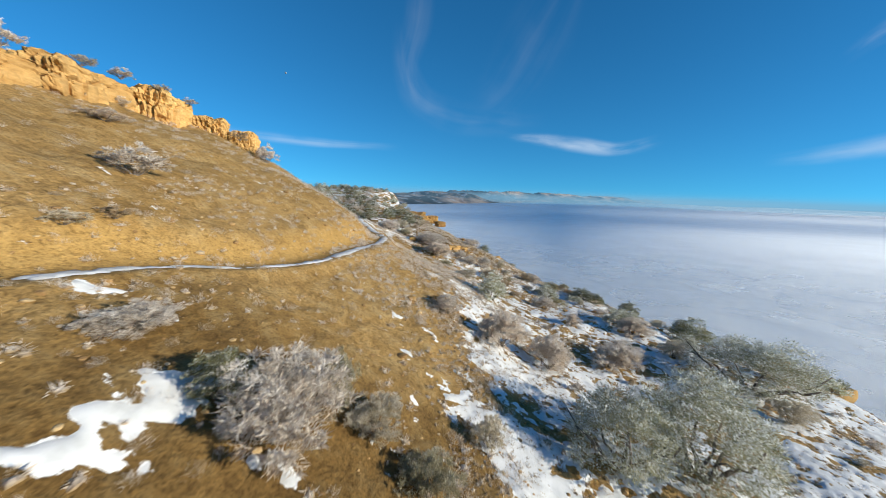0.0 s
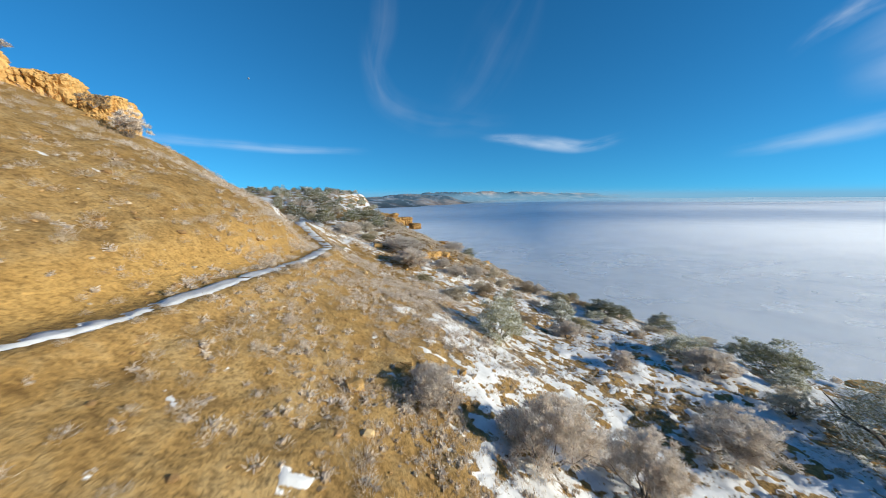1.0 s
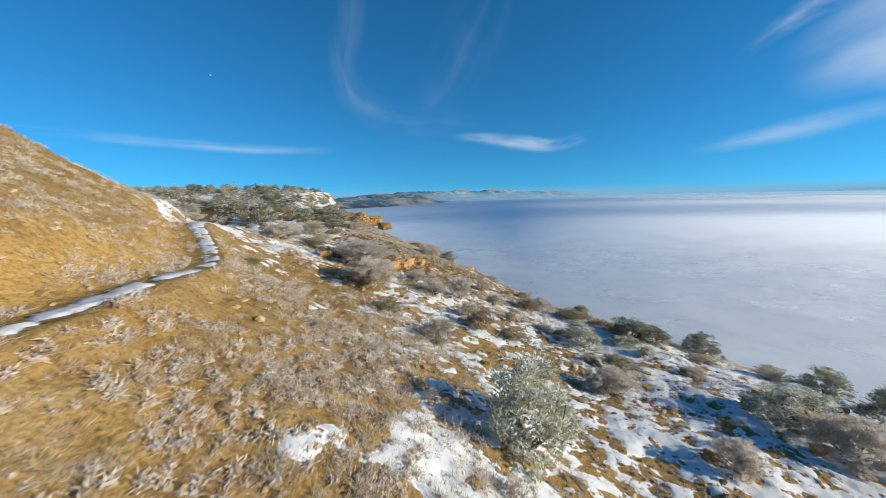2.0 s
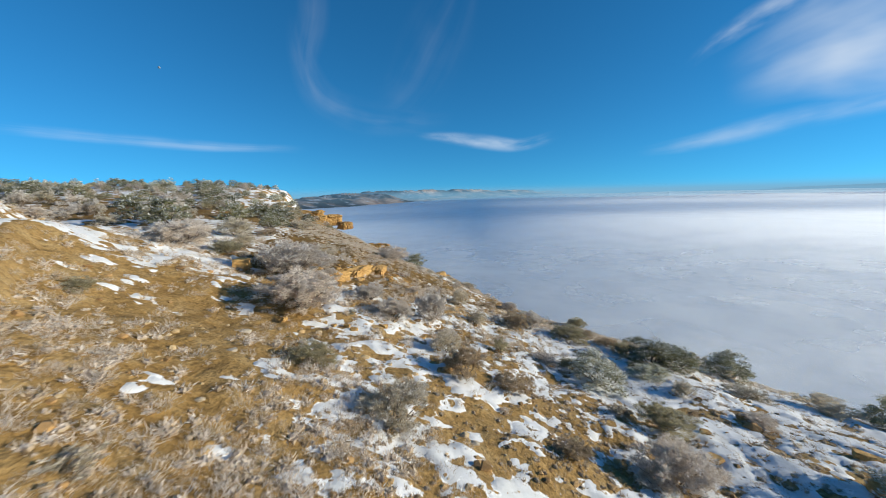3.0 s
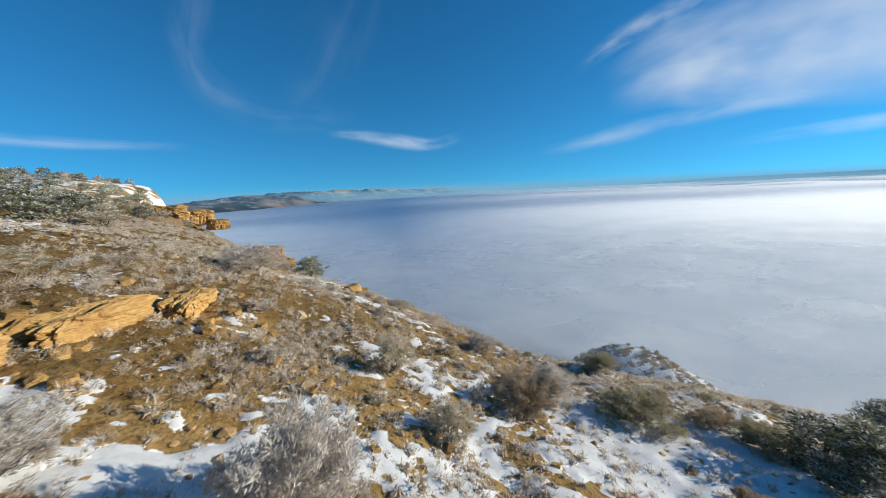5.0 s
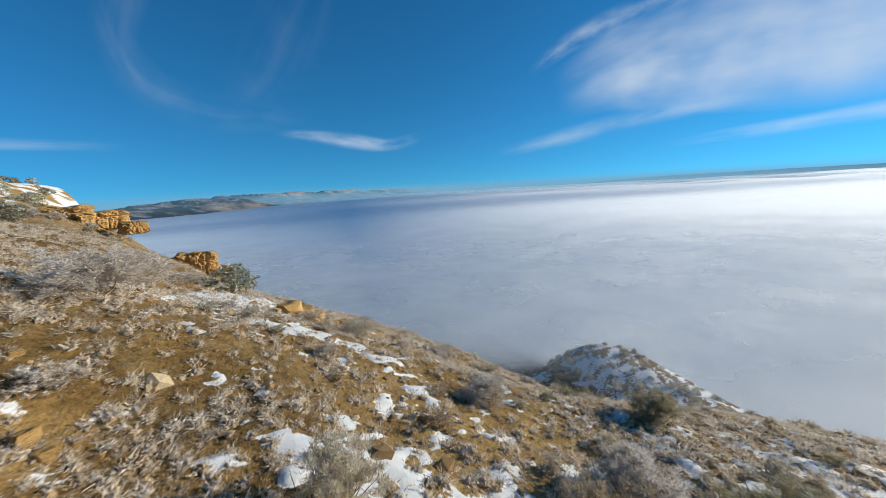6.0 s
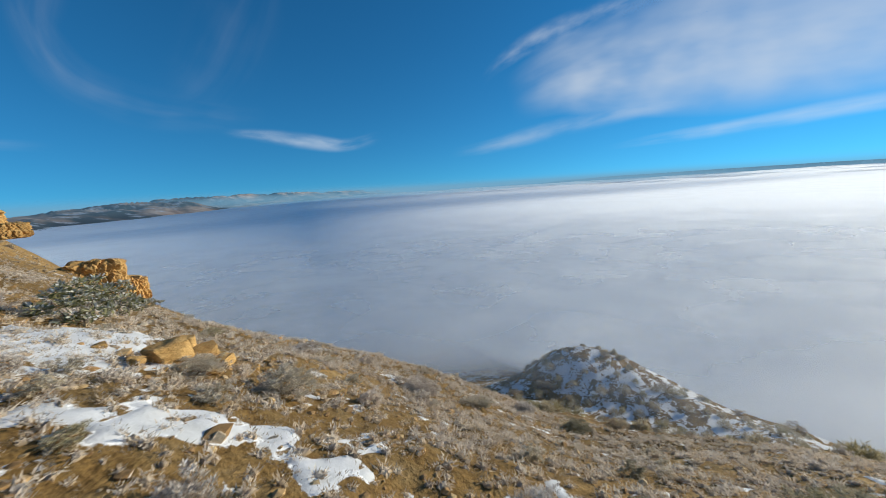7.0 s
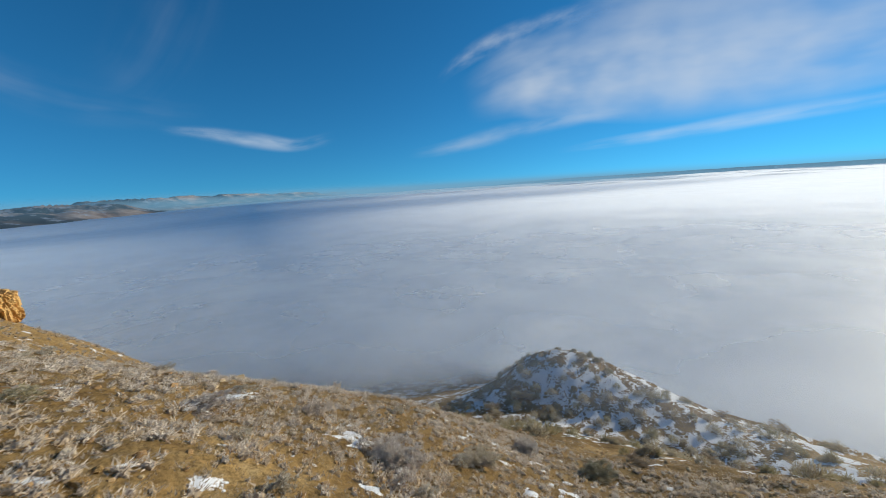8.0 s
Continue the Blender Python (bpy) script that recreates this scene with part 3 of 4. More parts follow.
# ---- high clouds and the moon ----
def painted_haze_bands():
    """Glowing see-through sheets that paint haze low over the horizon."""
    m, n, l, out, b = nodes_of("haze_glow")
    n.remove(b)
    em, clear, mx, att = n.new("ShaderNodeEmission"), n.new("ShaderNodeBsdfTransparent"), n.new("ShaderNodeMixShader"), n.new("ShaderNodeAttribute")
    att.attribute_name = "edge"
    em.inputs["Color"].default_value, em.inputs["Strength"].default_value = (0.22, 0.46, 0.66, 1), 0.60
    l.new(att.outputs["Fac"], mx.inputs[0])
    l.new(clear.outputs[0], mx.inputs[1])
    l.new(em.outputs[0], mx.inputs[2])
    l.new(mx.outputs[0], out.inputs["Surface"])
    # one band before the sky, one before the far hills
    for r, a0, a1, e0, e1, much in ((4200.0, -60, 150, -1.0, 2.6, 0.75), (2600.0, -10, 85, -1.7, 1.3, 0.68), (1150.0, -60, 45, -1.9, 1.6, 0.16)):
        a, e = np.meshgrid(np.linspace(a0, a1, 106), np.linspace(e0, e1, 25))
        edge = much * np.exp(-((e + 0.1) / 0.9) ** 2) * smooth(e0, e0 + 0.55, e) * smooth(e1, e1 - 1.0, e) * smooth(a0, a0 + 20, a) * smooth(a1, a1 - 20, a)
        ob = put("haze_glow", mesh_of("haze_glow", sky_place(a, e, r).reshape(-1, 3), grid_faces(106, 25), m, True, {"edge": edge.ravel()}))
        tagged(ob, "glowing see-through band that paints blue haze along the horizon", "haze", kind="structure")


def sky_place(a, e, r=4700.0):
    a, e = np.radians(a), np.radians(e)
    return np.stack([r * np.cos(e) * np.sin(a), 40 + r * np.cos(e) * np.cos(a), r * np.sin(e)], -1)


def cirrus(line, width, strength, density, stretch, low=0.42, high=0.72, seed=0.0, power=1.0, ends=(0.22, 0.75)):
    """A strip of ice cloud along a line of (bearing, elevation), of that half width in degrees."""
    line = smooth_line(np.array(line, float), 0.5)
    tang = np.gradient(line, axis=0)
    tang /= np.linalg.norm(tang, axis=1, keepdims=True)
    side = np.stack([-tang[:, 1], tang[:, 0]], 1)
    v = np.linspace(-1, 1, 15)
    u = np.linspace(0, 1, len(line))
    w = width * (0.45 + 0.55 * np.sin(np.clip(u, 0.02, max(ends[1], 0.6)) * math.pi))
    pts = line[:, None, :] + side[:, None, :] * (v[None, :, None] * w[:, None, None])
    edge = (1 - np.abs(v[None, :]) ** 2) ** power * smooth(0, ends[0], u)[:, None] * smooth(1, ends[1], u)[:, None]
    me = mesh_of("cirrus", sky_place(pts[..., 0], pts[..., 1]).reshape(-1, 3), grid_faces(15, len(line)), mat_cloud("ice_cloud", strength, density, stretch, low, high, seed), True, {"edge": edge.ravel()})
    uvs = np.stack([np.repeat(u[:, None] * len(line) * 0.5, 15, 1), np.repeat(v[None, :] * width, len(line), 0)], -1).reshape(-1, 2)
    idx = np.empty(len(me.loops), np.int32)
    me.loops.foreach_get("vertex_index", idx)
    me.uv_layers.new(name="UVMap").data.foreach_set("uv", uvs[idx].astype(np.float32).ravel())
    return tagged(put("cirrus_cloud", me), "thin white wisp of ice cloud in the blue sky", "cloud", kind="structure")


painted_haze_bands()
cirrus([(-44, 7.6), (-27, 7.1), (-18, 6.8), (-6, 6.9)], 0.9, 0.62, 0.30, (0.05, 0.9), 0.25, 0.85, 1.0, 1.6)
cirrus([(9, 8.9), (14, 8.6), (19, 7.9), (25, 7.2), (31, 8.4)], 1.3, 0.66, 0.46, (0.12, 0.45), 0.30, 0.80, 4.0, 1.8)
cirrus([(-7, 24), (-6.2, 17.7), (-4, 13.6), (1, 11.6), (8, 11.0), (16, 10.5)], 2.8, 0.50, 0.17, (0.06, 0.34), 0.28, 0.95, 7.0, 1.6)
cirrus([(-4, 34), (-4.5, 24), (-6, 18), (-5, 13)], 2.4, 0.50, 0.10, (0.04, 0.5), 0.30, 0.9, 9.0, 1.6)
cirrus([(18, 30), (13, 22), (8, 14.5), (3, 11.5)], 5.5, 0.50, 0.06, (0.04, 0.35), 0.34, 0.9, 12.0, 1.6)
# the broad veil stops short of the sun
cirrus([(49, 12), (58, 14.2), (72, 14.0), (86, 12.5), (103, 11)], 7.2, 0.58, 0.72, (0.05, 0.13), 0.10, 0.84, 15.0, 0.8, (0.2, 0.93))
cirrus([(64, 21.5), (80, 23), (96, 22), (104, 21)], 6.0, 0.56, 0.55, (0.05, 0.14), 0.12, 0.92, 17.0, 0.9, (0.2, 0.9))
cirrus([(45.5, 14.8), (48, 16.8), (53, 19), (60, 20.4), (70, 22)], 1.7, 0.60, 0.42, (0.16, 0.40), 0.30, 0.85, 18.0, 1.4)
cirrus([(40, 5.2), (46, 5.8), (54, 7.2), (64, 8.6), (76, 8.4)], 1.6, 0.58, 0.32, (0.10, 0.45), 0.25, 0.85, 22.0, 1.5)
cirrus([(62, 4.3), (69, 4.8), (77, 5.2), (86, 5.8), (100, 6.2), (104, 6.2)], 1.1, 0.64, 0.42, (0.07, 0.5), 0.25, 0.80, 26.0, 1.5)

bm = bmesh.new()
bmesh.ops.create_uvsphere(bm, u_segments=20, v_segments=12, radius=11)
moon_mesh = bpy.data.meshes.new("moon")
bm.to_mesh(moon_mesh)
bm.free()
mm, n_, l_, out_, b_ = nodes_of("moonlit")
b_.inputs["Base Color"].default_value, b_.inputs["Roughness"].default_value = (0.6, 0.62, 0.65, 1), 1.0
l_.new(ramp(n_, l_, noise_node(n_, l_, 0.15), [(0.4, (0.16, 0.19, 0.22)), (0.6, (0.30, 0.33, 0.36))]), b_.inputs["Base Color"])
moon_mesh.materials.append(mm)
moon = put("moon", moon_mesh, m=Matrix.Translation(sky_place(-22.8, 15.4)))
tagged(moon, "small pale daytime moon in the blue sky", "moon", kind="structure")


# ---- plants ----
def twig_quads(rng, start, way, length, width, lift=0.0):
    """Thin blades from the start points along their ways; two faces each, with frost toward the tips."""
    n = len(start)
    side = np.cross(way, rng.normal(size=(n, 3)))
    side /= np.linalg.norm(side, axis=1, keepdims=True) + 1e-9
    mid = start + way * (length * 0.55)[:, None]
    tip = start + way * length[:, None] + np.array([0, 0, 1.0]) * (lift * length)[:, None]
    w = side * width[:, None]
    v = np.stack([start - w * 0.5, start + w * 0.5, mid + w, mid - w, tip + w * 0.25, tip - w * 0.25], 1).reshape(-1, 3)
    b = np.arange(n)[:, None] * 6
    f = np.concatenate([b + np.array([0, 1, 2, 3]), b + np.array([3, 2, 4, 5])])
    return v, f


def blade_tris(rng, start, way, length, width):
    """Needle-thin blades, one face each."""
    n = len(start)
    side = np.cross(way, rng.normal(size=(n, 3)))
    side /= np.linalg.norm(side, axis=1, keepdims=True) + 1e-9
    w = side * width[:, None]
    v = np.stack([start - w, start + w, start + way * length[:, None]], 1).reshape(-1, 3)
    return v, np.arange(n * 3).reshape(-1, 3)


def dome_points(rng, n, flat=1.0, inner=0.45):
    """Places in a lumpy half dome of radius 0.5 and height 1, and ways outward."""
    d = rng.normal(size=(n, 3))
    d[:, 2] = np.abs(d[:, 2]) * 1.1 + 0.03
    d /= np.linalg.norm(d, axis=1, keepdims=True)
    r = inner + (1 - inner) * rng.rand(n) ** 0.6
    lump = 0.78 + 0.40 * rng.rand(9)
    centre = rng.normal(size=(9, 3))
    centre[:, 2] = np.abs(centre[:, 2])
    centre /= np.linalg.norm(centre, axis=1, keepdims=True)
    r = r * lump[np.argmax(d @ centre.T, 1)]
    return d * r[:, None] * np.array([0.5, 0.5, 0.92 * flat]), d


def stems_mesh(rng, name, count, reach=0.75, thick=0.018, material=None):
    """Bare woody stems that fork from the root."""
    # all stems rise from one root
    verts, faces = [np.array([[0.03 * math.cos(b), 0.03 * math.sin(b), -0.05] for b in (0, 2.09, 4.19)])], []
    for s in range(count):
        a = rng.rand() * 2 * math.pi
        out = 0.15 + 0.33 * rng.rand()
        pts = [np.array([0.03 * math.cos(a), 0.03 * math.sin(a), -0.05])]
        for k in range(1, 5):
            q = k / 4
            pts.append(np.array([out * q**0.8 * math.cos(a), out * q**0.8 * math.sin(a), reach * q * (0.7 + 0.3 * rng.rand())]) + rng.normal(size=3) * 0.02)
        base = 3 + 12 * s
        ring = []
        for k, p in enumerate(pts[1:], 1):
            r = thick * (1 - 0.18 * k)
            ring += [p + np.array([r * math.cos(b), r * math.sin(b), 0]) for b in (0, 2.09, 4.19)]
        verts.append(np.array(ring))
        for k in range(4):
            low = [0, 1, 2] if k == 0 else [base + 3 * (k - 1) + j for j in range(3)]
            for j in range(3):
                faces.append([low[j], low[(j + 1) % 3], base + 3 * k + (j + 1) % 3, base + 3 * k + j])
    return mesh_of(name, np.concatenate(verts), faces, material or BARK, True)


def shrub_model(seed, branches, twigs, material, frost=0.8, length=0.052, width=0.0040):
    """A cloud of fine forked twigs in uneven tufts round several limbs: a ragged, see-through crown of unit width and height."""
    rng = np.random.RandomState(seed)
    # a handful of limbs lean out from the root; every branch belongs to one and fills its own lobe
    lobes = 9
    la = np.arange(lobes) * 2.4 + rng.rand(lobes)
    lr = 0.33 * np.sqrt((np.arange(lobes) + 0.4) / lobes) * (0.8 + 0.4 * rng.rand(lobes))
    lz = 0.60 - 1.0 * lr + 0.14 * rng.rand(lobes)
    lobe = np.stack([lr * np.cos(la), lr * np.sin(la), lz], 1)
    size = 0.20 + 0.09 * rng.rand(lobes)
    k = rng.randint(lobes, size=branches)
    o = rng.normal(size=(branches, 3))
    o /= np.linalg.norm(o, axis=1, keepdims=True)
    heads = lobe[k] + o * (size[k] * rng.rand(branches) ** 0.42)[:, None] * np.array([1, 1, 1.15])
    heads[:, 2] = np.abs(heads[:, 2] - 0.03) + 0.03
    out = heads - np.array([0, 0, 0.15])
    out /= np.linalg.norm(out, axis=1, keepdims=True)
    b = np.repeat(np.arange(branches), twigs)
    n = len(b)
    p_o = rng.normal(size=(n, 3))
    p_o /= np.linalg.norm(p_o, axis=1, keepdims=True)
    p = heads[b] + p_o * ((0.03 + 0.045 * rng.rand(branches))[b] * rng.rand(n) ** 0.5)[:, None]
    p[:, 2] = np.maximum(p[:, 2], 0.01)
    way = out[b] * 0.45 + p_o * 0.55 + np.array([0, 0, 0.30]) + rng.normal(size=(n, 3)) * 0.55
    way /= np.linalg.norm(way, axis=1, keepdims=True)
    v, f = blade_tris(rng, p, way, length * (0.4 + 1.0 * rng.rand(n)), width * (0.6 + 0.9 * rng.rand(n)))
    high = np.clip(v[:, 2], 0, 1)
    rim = np.clip(np.linalg.norm((v - np.array([0, 0, 0.3])) / np.array([0.5, 0.5, 0.6]), axis=1), 0, 1.1)
    coat = np.repeat((0.25 + 0.75 * rng.rand(n)) * (0.45 + 0.55 * rng.rand(branches))[b], 3) * frost
    tipness = np.tile(np.array([0.55, 0.55, 1.0]), n)
    return mesh_of("foliage", v, f, material, False, {"frost": np.clip(coat * tipness * (0.25 + 0.35 * rim + 0.55 * high), 0, 1)}), stems_mesh(rng, "wood", 16, 0.55, 0.011)


def juniper_model(seed, clumps=120, leaves=80, frost=0.25, material=None, length=0.038, width=0.0068):
    """A squat evergreen: twisted trunk, limbs and ragged clumps of scale leaves. Unit width and height."""
    rng = np.random.RandomState(seed)
    heads, d = dome_points(rng, clumps, 1.0, 0.55)
    heads[:, 2] = 0.16 + heads[:, 2] * 0.86
    size = 0.045 + 0.055 * rng.rand(clumps)
    c = np.repeat(np.arange(clumps), leaves)
    o = rng.normal(size=(len(c), 3))
    o /= np.linalg.norm(o, axis=1, keepdims=True)
    p = heads[c] + o * (size[c] * rng.rand(len(c)) ** 0.5)[:, None] * np.array([1.2, 1.2, 0.8])
    way = o + np.array([0, 0, 0.5]) + rng.normal(size=o.shape) * 0.3
    way /= np.linalg.norm(way, axis=1, keepdims=True)
    v, f = twig_quads(rng, p, way, length * (0.6 + 0.8 * rng.rand(len(c))), width * (0.6 + 0.8 * rng.rand(len(c))))
    up = np.clip(np.repeat(o[:, 2], 6) * 0.6 + 0.4, 0, 1)
    coat = np.repeat(rng.rand(len(c)) ** 1.5, 6) * up * frost * 2
    crown = mesh_of("crown", v, f, material or JUNIPER, False, {"frost": np.clip(coat, 0, 1)})
    trunk = stems_mesh(rng, "trunk", 2, 0.5, 0.035)
    limbs = [stems_mesh(np.random.RandomState(seed * 10 + k), "limb", 1, 0.62, 0.02) for k in range(5)]
    return crown, trunk, limbs


def place_at(x, y, w, h, turn, sink=0.06):
    return Matrix.Translation((x, y, at_ground(x, y, sink))) @ Matrix.Rotation(turn, 4, "Z") @ Matrix.Diagonal((w, w, h, 1))


def plant_thing(name, category, label, group, meshes):
    """A plant of unit size under an Empty; meshes: (part name, mesh)."""
    root = tagged(new(name), label, category, group)
    for part_name, me in meshes:
        put(part_name, me, root)
    return root


PLANT_KINDS = {
    "frosted": ("shrub", "leafless grey shrub thickly coated with white hoar frost", "frosted shrubs", FROSTED, 230, 80, 1.75),
    "greenish": ("shrub", "olive-green brush with a dusting of frost", "green shrubs", GREENISH, 200, 75, 0.85),
    "sage": ("sagebrush", "low grey-tan sagebrush tipped with frost", "sagebrush clumps", SAGE, 180, 75, 1.5),
    "brown": ("shrub", "dry brown brush with little frost", "brown shrubs", BROWN, 170, 75, 0.85),
}
MODELS = {}
for number, (kind, (nm, label, group, material, branches, twigs, frost)) in enumerate(PLANT_KINDS.items()):
    MODELS[kind] = [shrub_model(100 + 7 * v + 31 * number, branches, twigs, material, frost) for v in range(3)]
    # small or far ones, with fewer and broader twigs
    MODELS["small " + kind] = [shrub_model(500 + 7 * v + 31 * number, 60, 34, material, frost, 0.085, 0.0105) for v in range(3)]
for kind, seed, frost, material in (("juniper", 300, 0.6, None), ("pale_juniper", 320, 1.1, PALE), ("dark_juniper", 340, 0.45, None)):
    MODELS[kind] = [juniper_model(seed + v, frost=frost, material=material) for v in range(2)]
    MODELS["small " + kind] = [juniper_model(seed + 400 + v, 48, 26, frost, material, 0.075, 0.017) for v in range(3)]
# the widest trees carry much finer foliage
MODELS["large pale_juniper"] = [juniper_model(800 + v, 230, 90, 1.0, PALE, 0.020, 0.0036) for v in range(2)]
FIRST = {}


JUNIPER_LABELS = {"juniper": "squat green juniper with frost on its crown", "pale_juniper": "broad grey-green juniper white with frost", "dark_juniper": "dark green juniper on the snowy rim"}


def plant(kind, x, y, w, h):
    rng = random.Random(int(x * 131 + y * 977))
    near = w > 0.95 and -10 < x < 30 and y < 66
    pick = kind if near else "small " + kind
    if kind == "pale_juniper" and w > 3.6:
        pick = "large " + kind
    v = rng.randrange(len(MODELS[pick]))
    m = place_at(x, y, w * 1.04, h * 1.04, rng.random() * 6.28)
    if (pick, v) in FIRST:
        copy = copy_thing(FIRST[pick, v], Matrix.Identity(4))
        copy.matrix_basis = m
        return copy
    if "juniper" in kind:
        crown, trunk, limbs = MODELS[pick][v]
        thing = plant_thing("juniper_tree", "tree", JUNIPER_LABELS[kind], "junipers", [("crown", crown), ("trunk", trunk)] + [("limb", b) for b in limbs])
    else:
        nm, label, group = PLANT_KINDS[kind][:3]
        foliage, stems = MODELS[pick][v]
        thing = plant_thing(nm, "shrub", label, group, [("foliage", foliage), ("wood", stems)])
    thing.matrix_basis = m
    FIRST[pick, v] = thing
    return thing


# where they stand: (x, y, width, height)
STANDS = {
    "frosted": [
        (-1.5, 49.3, 4.4, 2.3), (-3.5, 8.0, 3.3, 2.5), (-7.3, 8.5, 2.0, 1.0), (-7.8, 7.8, 0.8, 0.5), (-14.2, 17.1, 2.9, 1.5), (-20.2, 22.6, 3.1, 0.8), (12.7, 24.3, 3.6, 2.2), (3.8, 21.1, 3.1, 2.5), (7.0, 21.3, 2.8, 2.4),
        (0.5, 21.6, 2.1, 1.3), (10.6, 35.8, 2.5, 1.5), (17.4, 31.4, 3.1, 1.8), (11.6, 30.5, 1.5, 1.2), (-7.9, 53.1, 2.7, 1.5), (-0.4, 44.5, 3.8, 2.0), (-7.3, 50.4, 3.3, 1.7),
        (5.5, 46.2, 2.0, 2.0), (13.4, 50.4, 1.8, 1.3), (4.9, 60.0, 2.8, 1.5), (0.3, 49.7, 1.3, 0.8), (17.6, 38.6, 1.3, 0.6), (2.5, 47.2, 1.7, 1.1), (3.6, 45.3, 1.9, 1.2), (5.9, 44.5, 1.4, 0.5),
        (10.8, 43.9, 1.3, 0.7), (13.6, 55.0, 1.7, 0.8), (7.8, 61.9, 0.6, 0.5), (18.0, 64.8, 1.8, 0.8), (6.2, 67.0, 2.0, 0.6), (17.5, 68.4, 0.8, 0.7), (14.5, 68.6, 2.0, 0.5), (17.6, 65.7, 0.7, 0.5),
        (26.2, 65.9, 1.4, 0.8), (17.2, 63.4, 0.8, 0.6),
    ],
    "dark_juniper": [
        (-5.0, 7.9, 1.3, 1.2), (17.7, 44.6, 2.9, 1.6), (19.5, 44.5, 2.2, 1.3),
    ],
    "greenish": [
        (-6.1, 41.0, 1.1, 0.5), (-2.8, 9.7, 1.3, 2.1), (-0.1, 8.7, 2.0, 1.2), (-5.1, 50.6, 1.8, 0.9), (0.5, 39.1, 1.4, 0.8), (8.5, 44.0, 0.9, 1.0), (15.1, 48.6, 2.3, 1.1),
        (12.8, 38.5, 2.2, 1.1), (12.0, 44.0, 1.0, 0.6), (17.6, 46.4, 2.0, 1.0), (1.5, 44.7, 0.8, 0.2), (18.1, 52.5, 1.7, 1.1), (8.9, 58.7, 0.6, 0.3), (18.3, 56.0, 0.7, 0.4), (9.2, 80.5, 1.6, 0.7),
        (26.6, 62.6, 1.8, 0.7), (11.3, 69.0, 1.0, 0.4),
    ],
    "sage": [
        (10.4, 62.6, 1.4, 0.5), (10.5, 60.3, 0.9, 0.4), (2.8, 36.9, 1.9, 1.2), (-1.7, 33.4, 0.9, 0.4), (-1.7, 9.7, 1.8, 1.4), (-11.7, 11.3, 1.4, 0.6), (1.9, 11.5, 1.2, 1.4), (21.2, 20.0, 2.4, 1.6), (18.7, 27.5, 2.3, 1.6), (25.4, 40.8, 2.6, 0.9), (5.5, 42.7, 1.4, 1.1), (8.5, 51.6, 1.4, 1.3),
        (8.8, 48.5, 1.4, 1.0), (16.4, 41.1, 1.1, 0.8), (20.6, 41.4, 2.0, 0.7), (-4.6, 75.3, 3.7, 1.6), (14.6, 44.9, 0.7, 0.4), (-0.9, 54.4, 3.3, 1.0), (8.4, 60.5, 0.6, 0.4), (12.0, 61.4, 1.7, 0.7),
        (21.3, 64.6, 1.4, 0.7), (4.4, 72.2, 2.2, 0.6), (15.9, 70.5, 0.9, 0.3), (20.5, 64.7, 0.8, 0.4), (14.8, 78.3, 1.1, 0.4), (21.3, 69.3, 0.9, 0.4),
    ],
    "brown": [
        (7.6, 36.4, 1.1, 0.7), (-11.5, 12.9, 1.2, 0.6), (26.3, 26.0, 3.5, 1.9), (5.6, 40.2, 1.6, 1.4), (7.3, 39.9, 1.6, 0.8), (11.9, 49.9, 2.0, 1.3), (11.5, 39.2, 0.9, 0.6), (16.2, 48.7, 1.3, 0.8),
        (17.1, 47.5, 1.5, 0.8), (-4.6, 58.4, 2.0, 0.7), (12.4, 55.5, 0.8, 0.3), (29.7, 61.9, 1.3, 0.6),
    ],
    "pale_juniper": [
        (21.6, 23.5, 7.9, 4.1), (7.2, 12.6, 4.4, 3.5), (10.5, 12.9, 5.2, 4.0), (31.9, 27.8, 2.5, 1.4), (4.4, 29.9, 2.8, 2.2), (17.5, 33.7, 2.9, 1.7), (21.9, 30.6, 1.7, 1.2), 
        (12.8, 42.5, 2.8, 1.5), (16.3, 43.2, 1.7, 0.7),
    ],
    "juniper": [
        (27.3, 39.2, 2.5, 1.6), (24.1, 33.5, 3.8, 2.3), (24.3, 45.3, 2.6, 1.6), (8.0, 67.9, 2.0, 1.4),
    ],
}
for kind, places in STANDS.items():
    for x, y, w, h in places:
        plant(kind, x, y, w, h)
# brush on the lower spur and on the slope above the path
for x, y, w, h in [(41.1, 54.5, 1.2, 0.6), (37.1, 60.1, 1.2, 0.6), (35.2, 62.9, 1.3, 0.6), (41.3, 58.6, 1.4, 0.7), (37.7, 65.7, 1.3, 0.6), (47.4, 55.5, 1.7, 0.9), (35.6, 69.9, 1.3, 0.7), (43.0, 63.0, 1.6, 0.8), (41.3, 72.0, 1.3, 0.7),
                   (45.2, 70.4, 1.4, 0.8), (60.7, 57.5, 1.7, 0.8), (58.8, 61.9, 1.7, 0.9), (43.4, 81.4, 1.7, 1.1), (57.2, 69.0, 1.7, 0.7), (47.7, 79.6, 1.7, 1.0), (41.1, 86.7, 1.7, 1.0), (53.3, 76.6, 1.3, 0.6), (59.6, 75.6, 1.4, 0.6)]:
    plant("brown", x, y, w, h)
for kind, x, y, w, h in [("frosted", -16.6, 35.0, 2.1, 1.8), ("frosted", -26.5, 76.2, 2.8, 2.0), ("frosted", -12.8, 49.4, 1.9, 0.8), ("sage", -5.1, 53.5, 1.6, 1.1), ("sage", -6.2, 56.4, 2.3, 1.7), ("frosted", -17.6, 36.4, 1.5, 1.3), ("juniper", 33.5, 29, 2.0, 1.7), ("juniper", 8.6, 72.5, 1.9, 1.5)]:
    plant(kind, x, y, w, h)


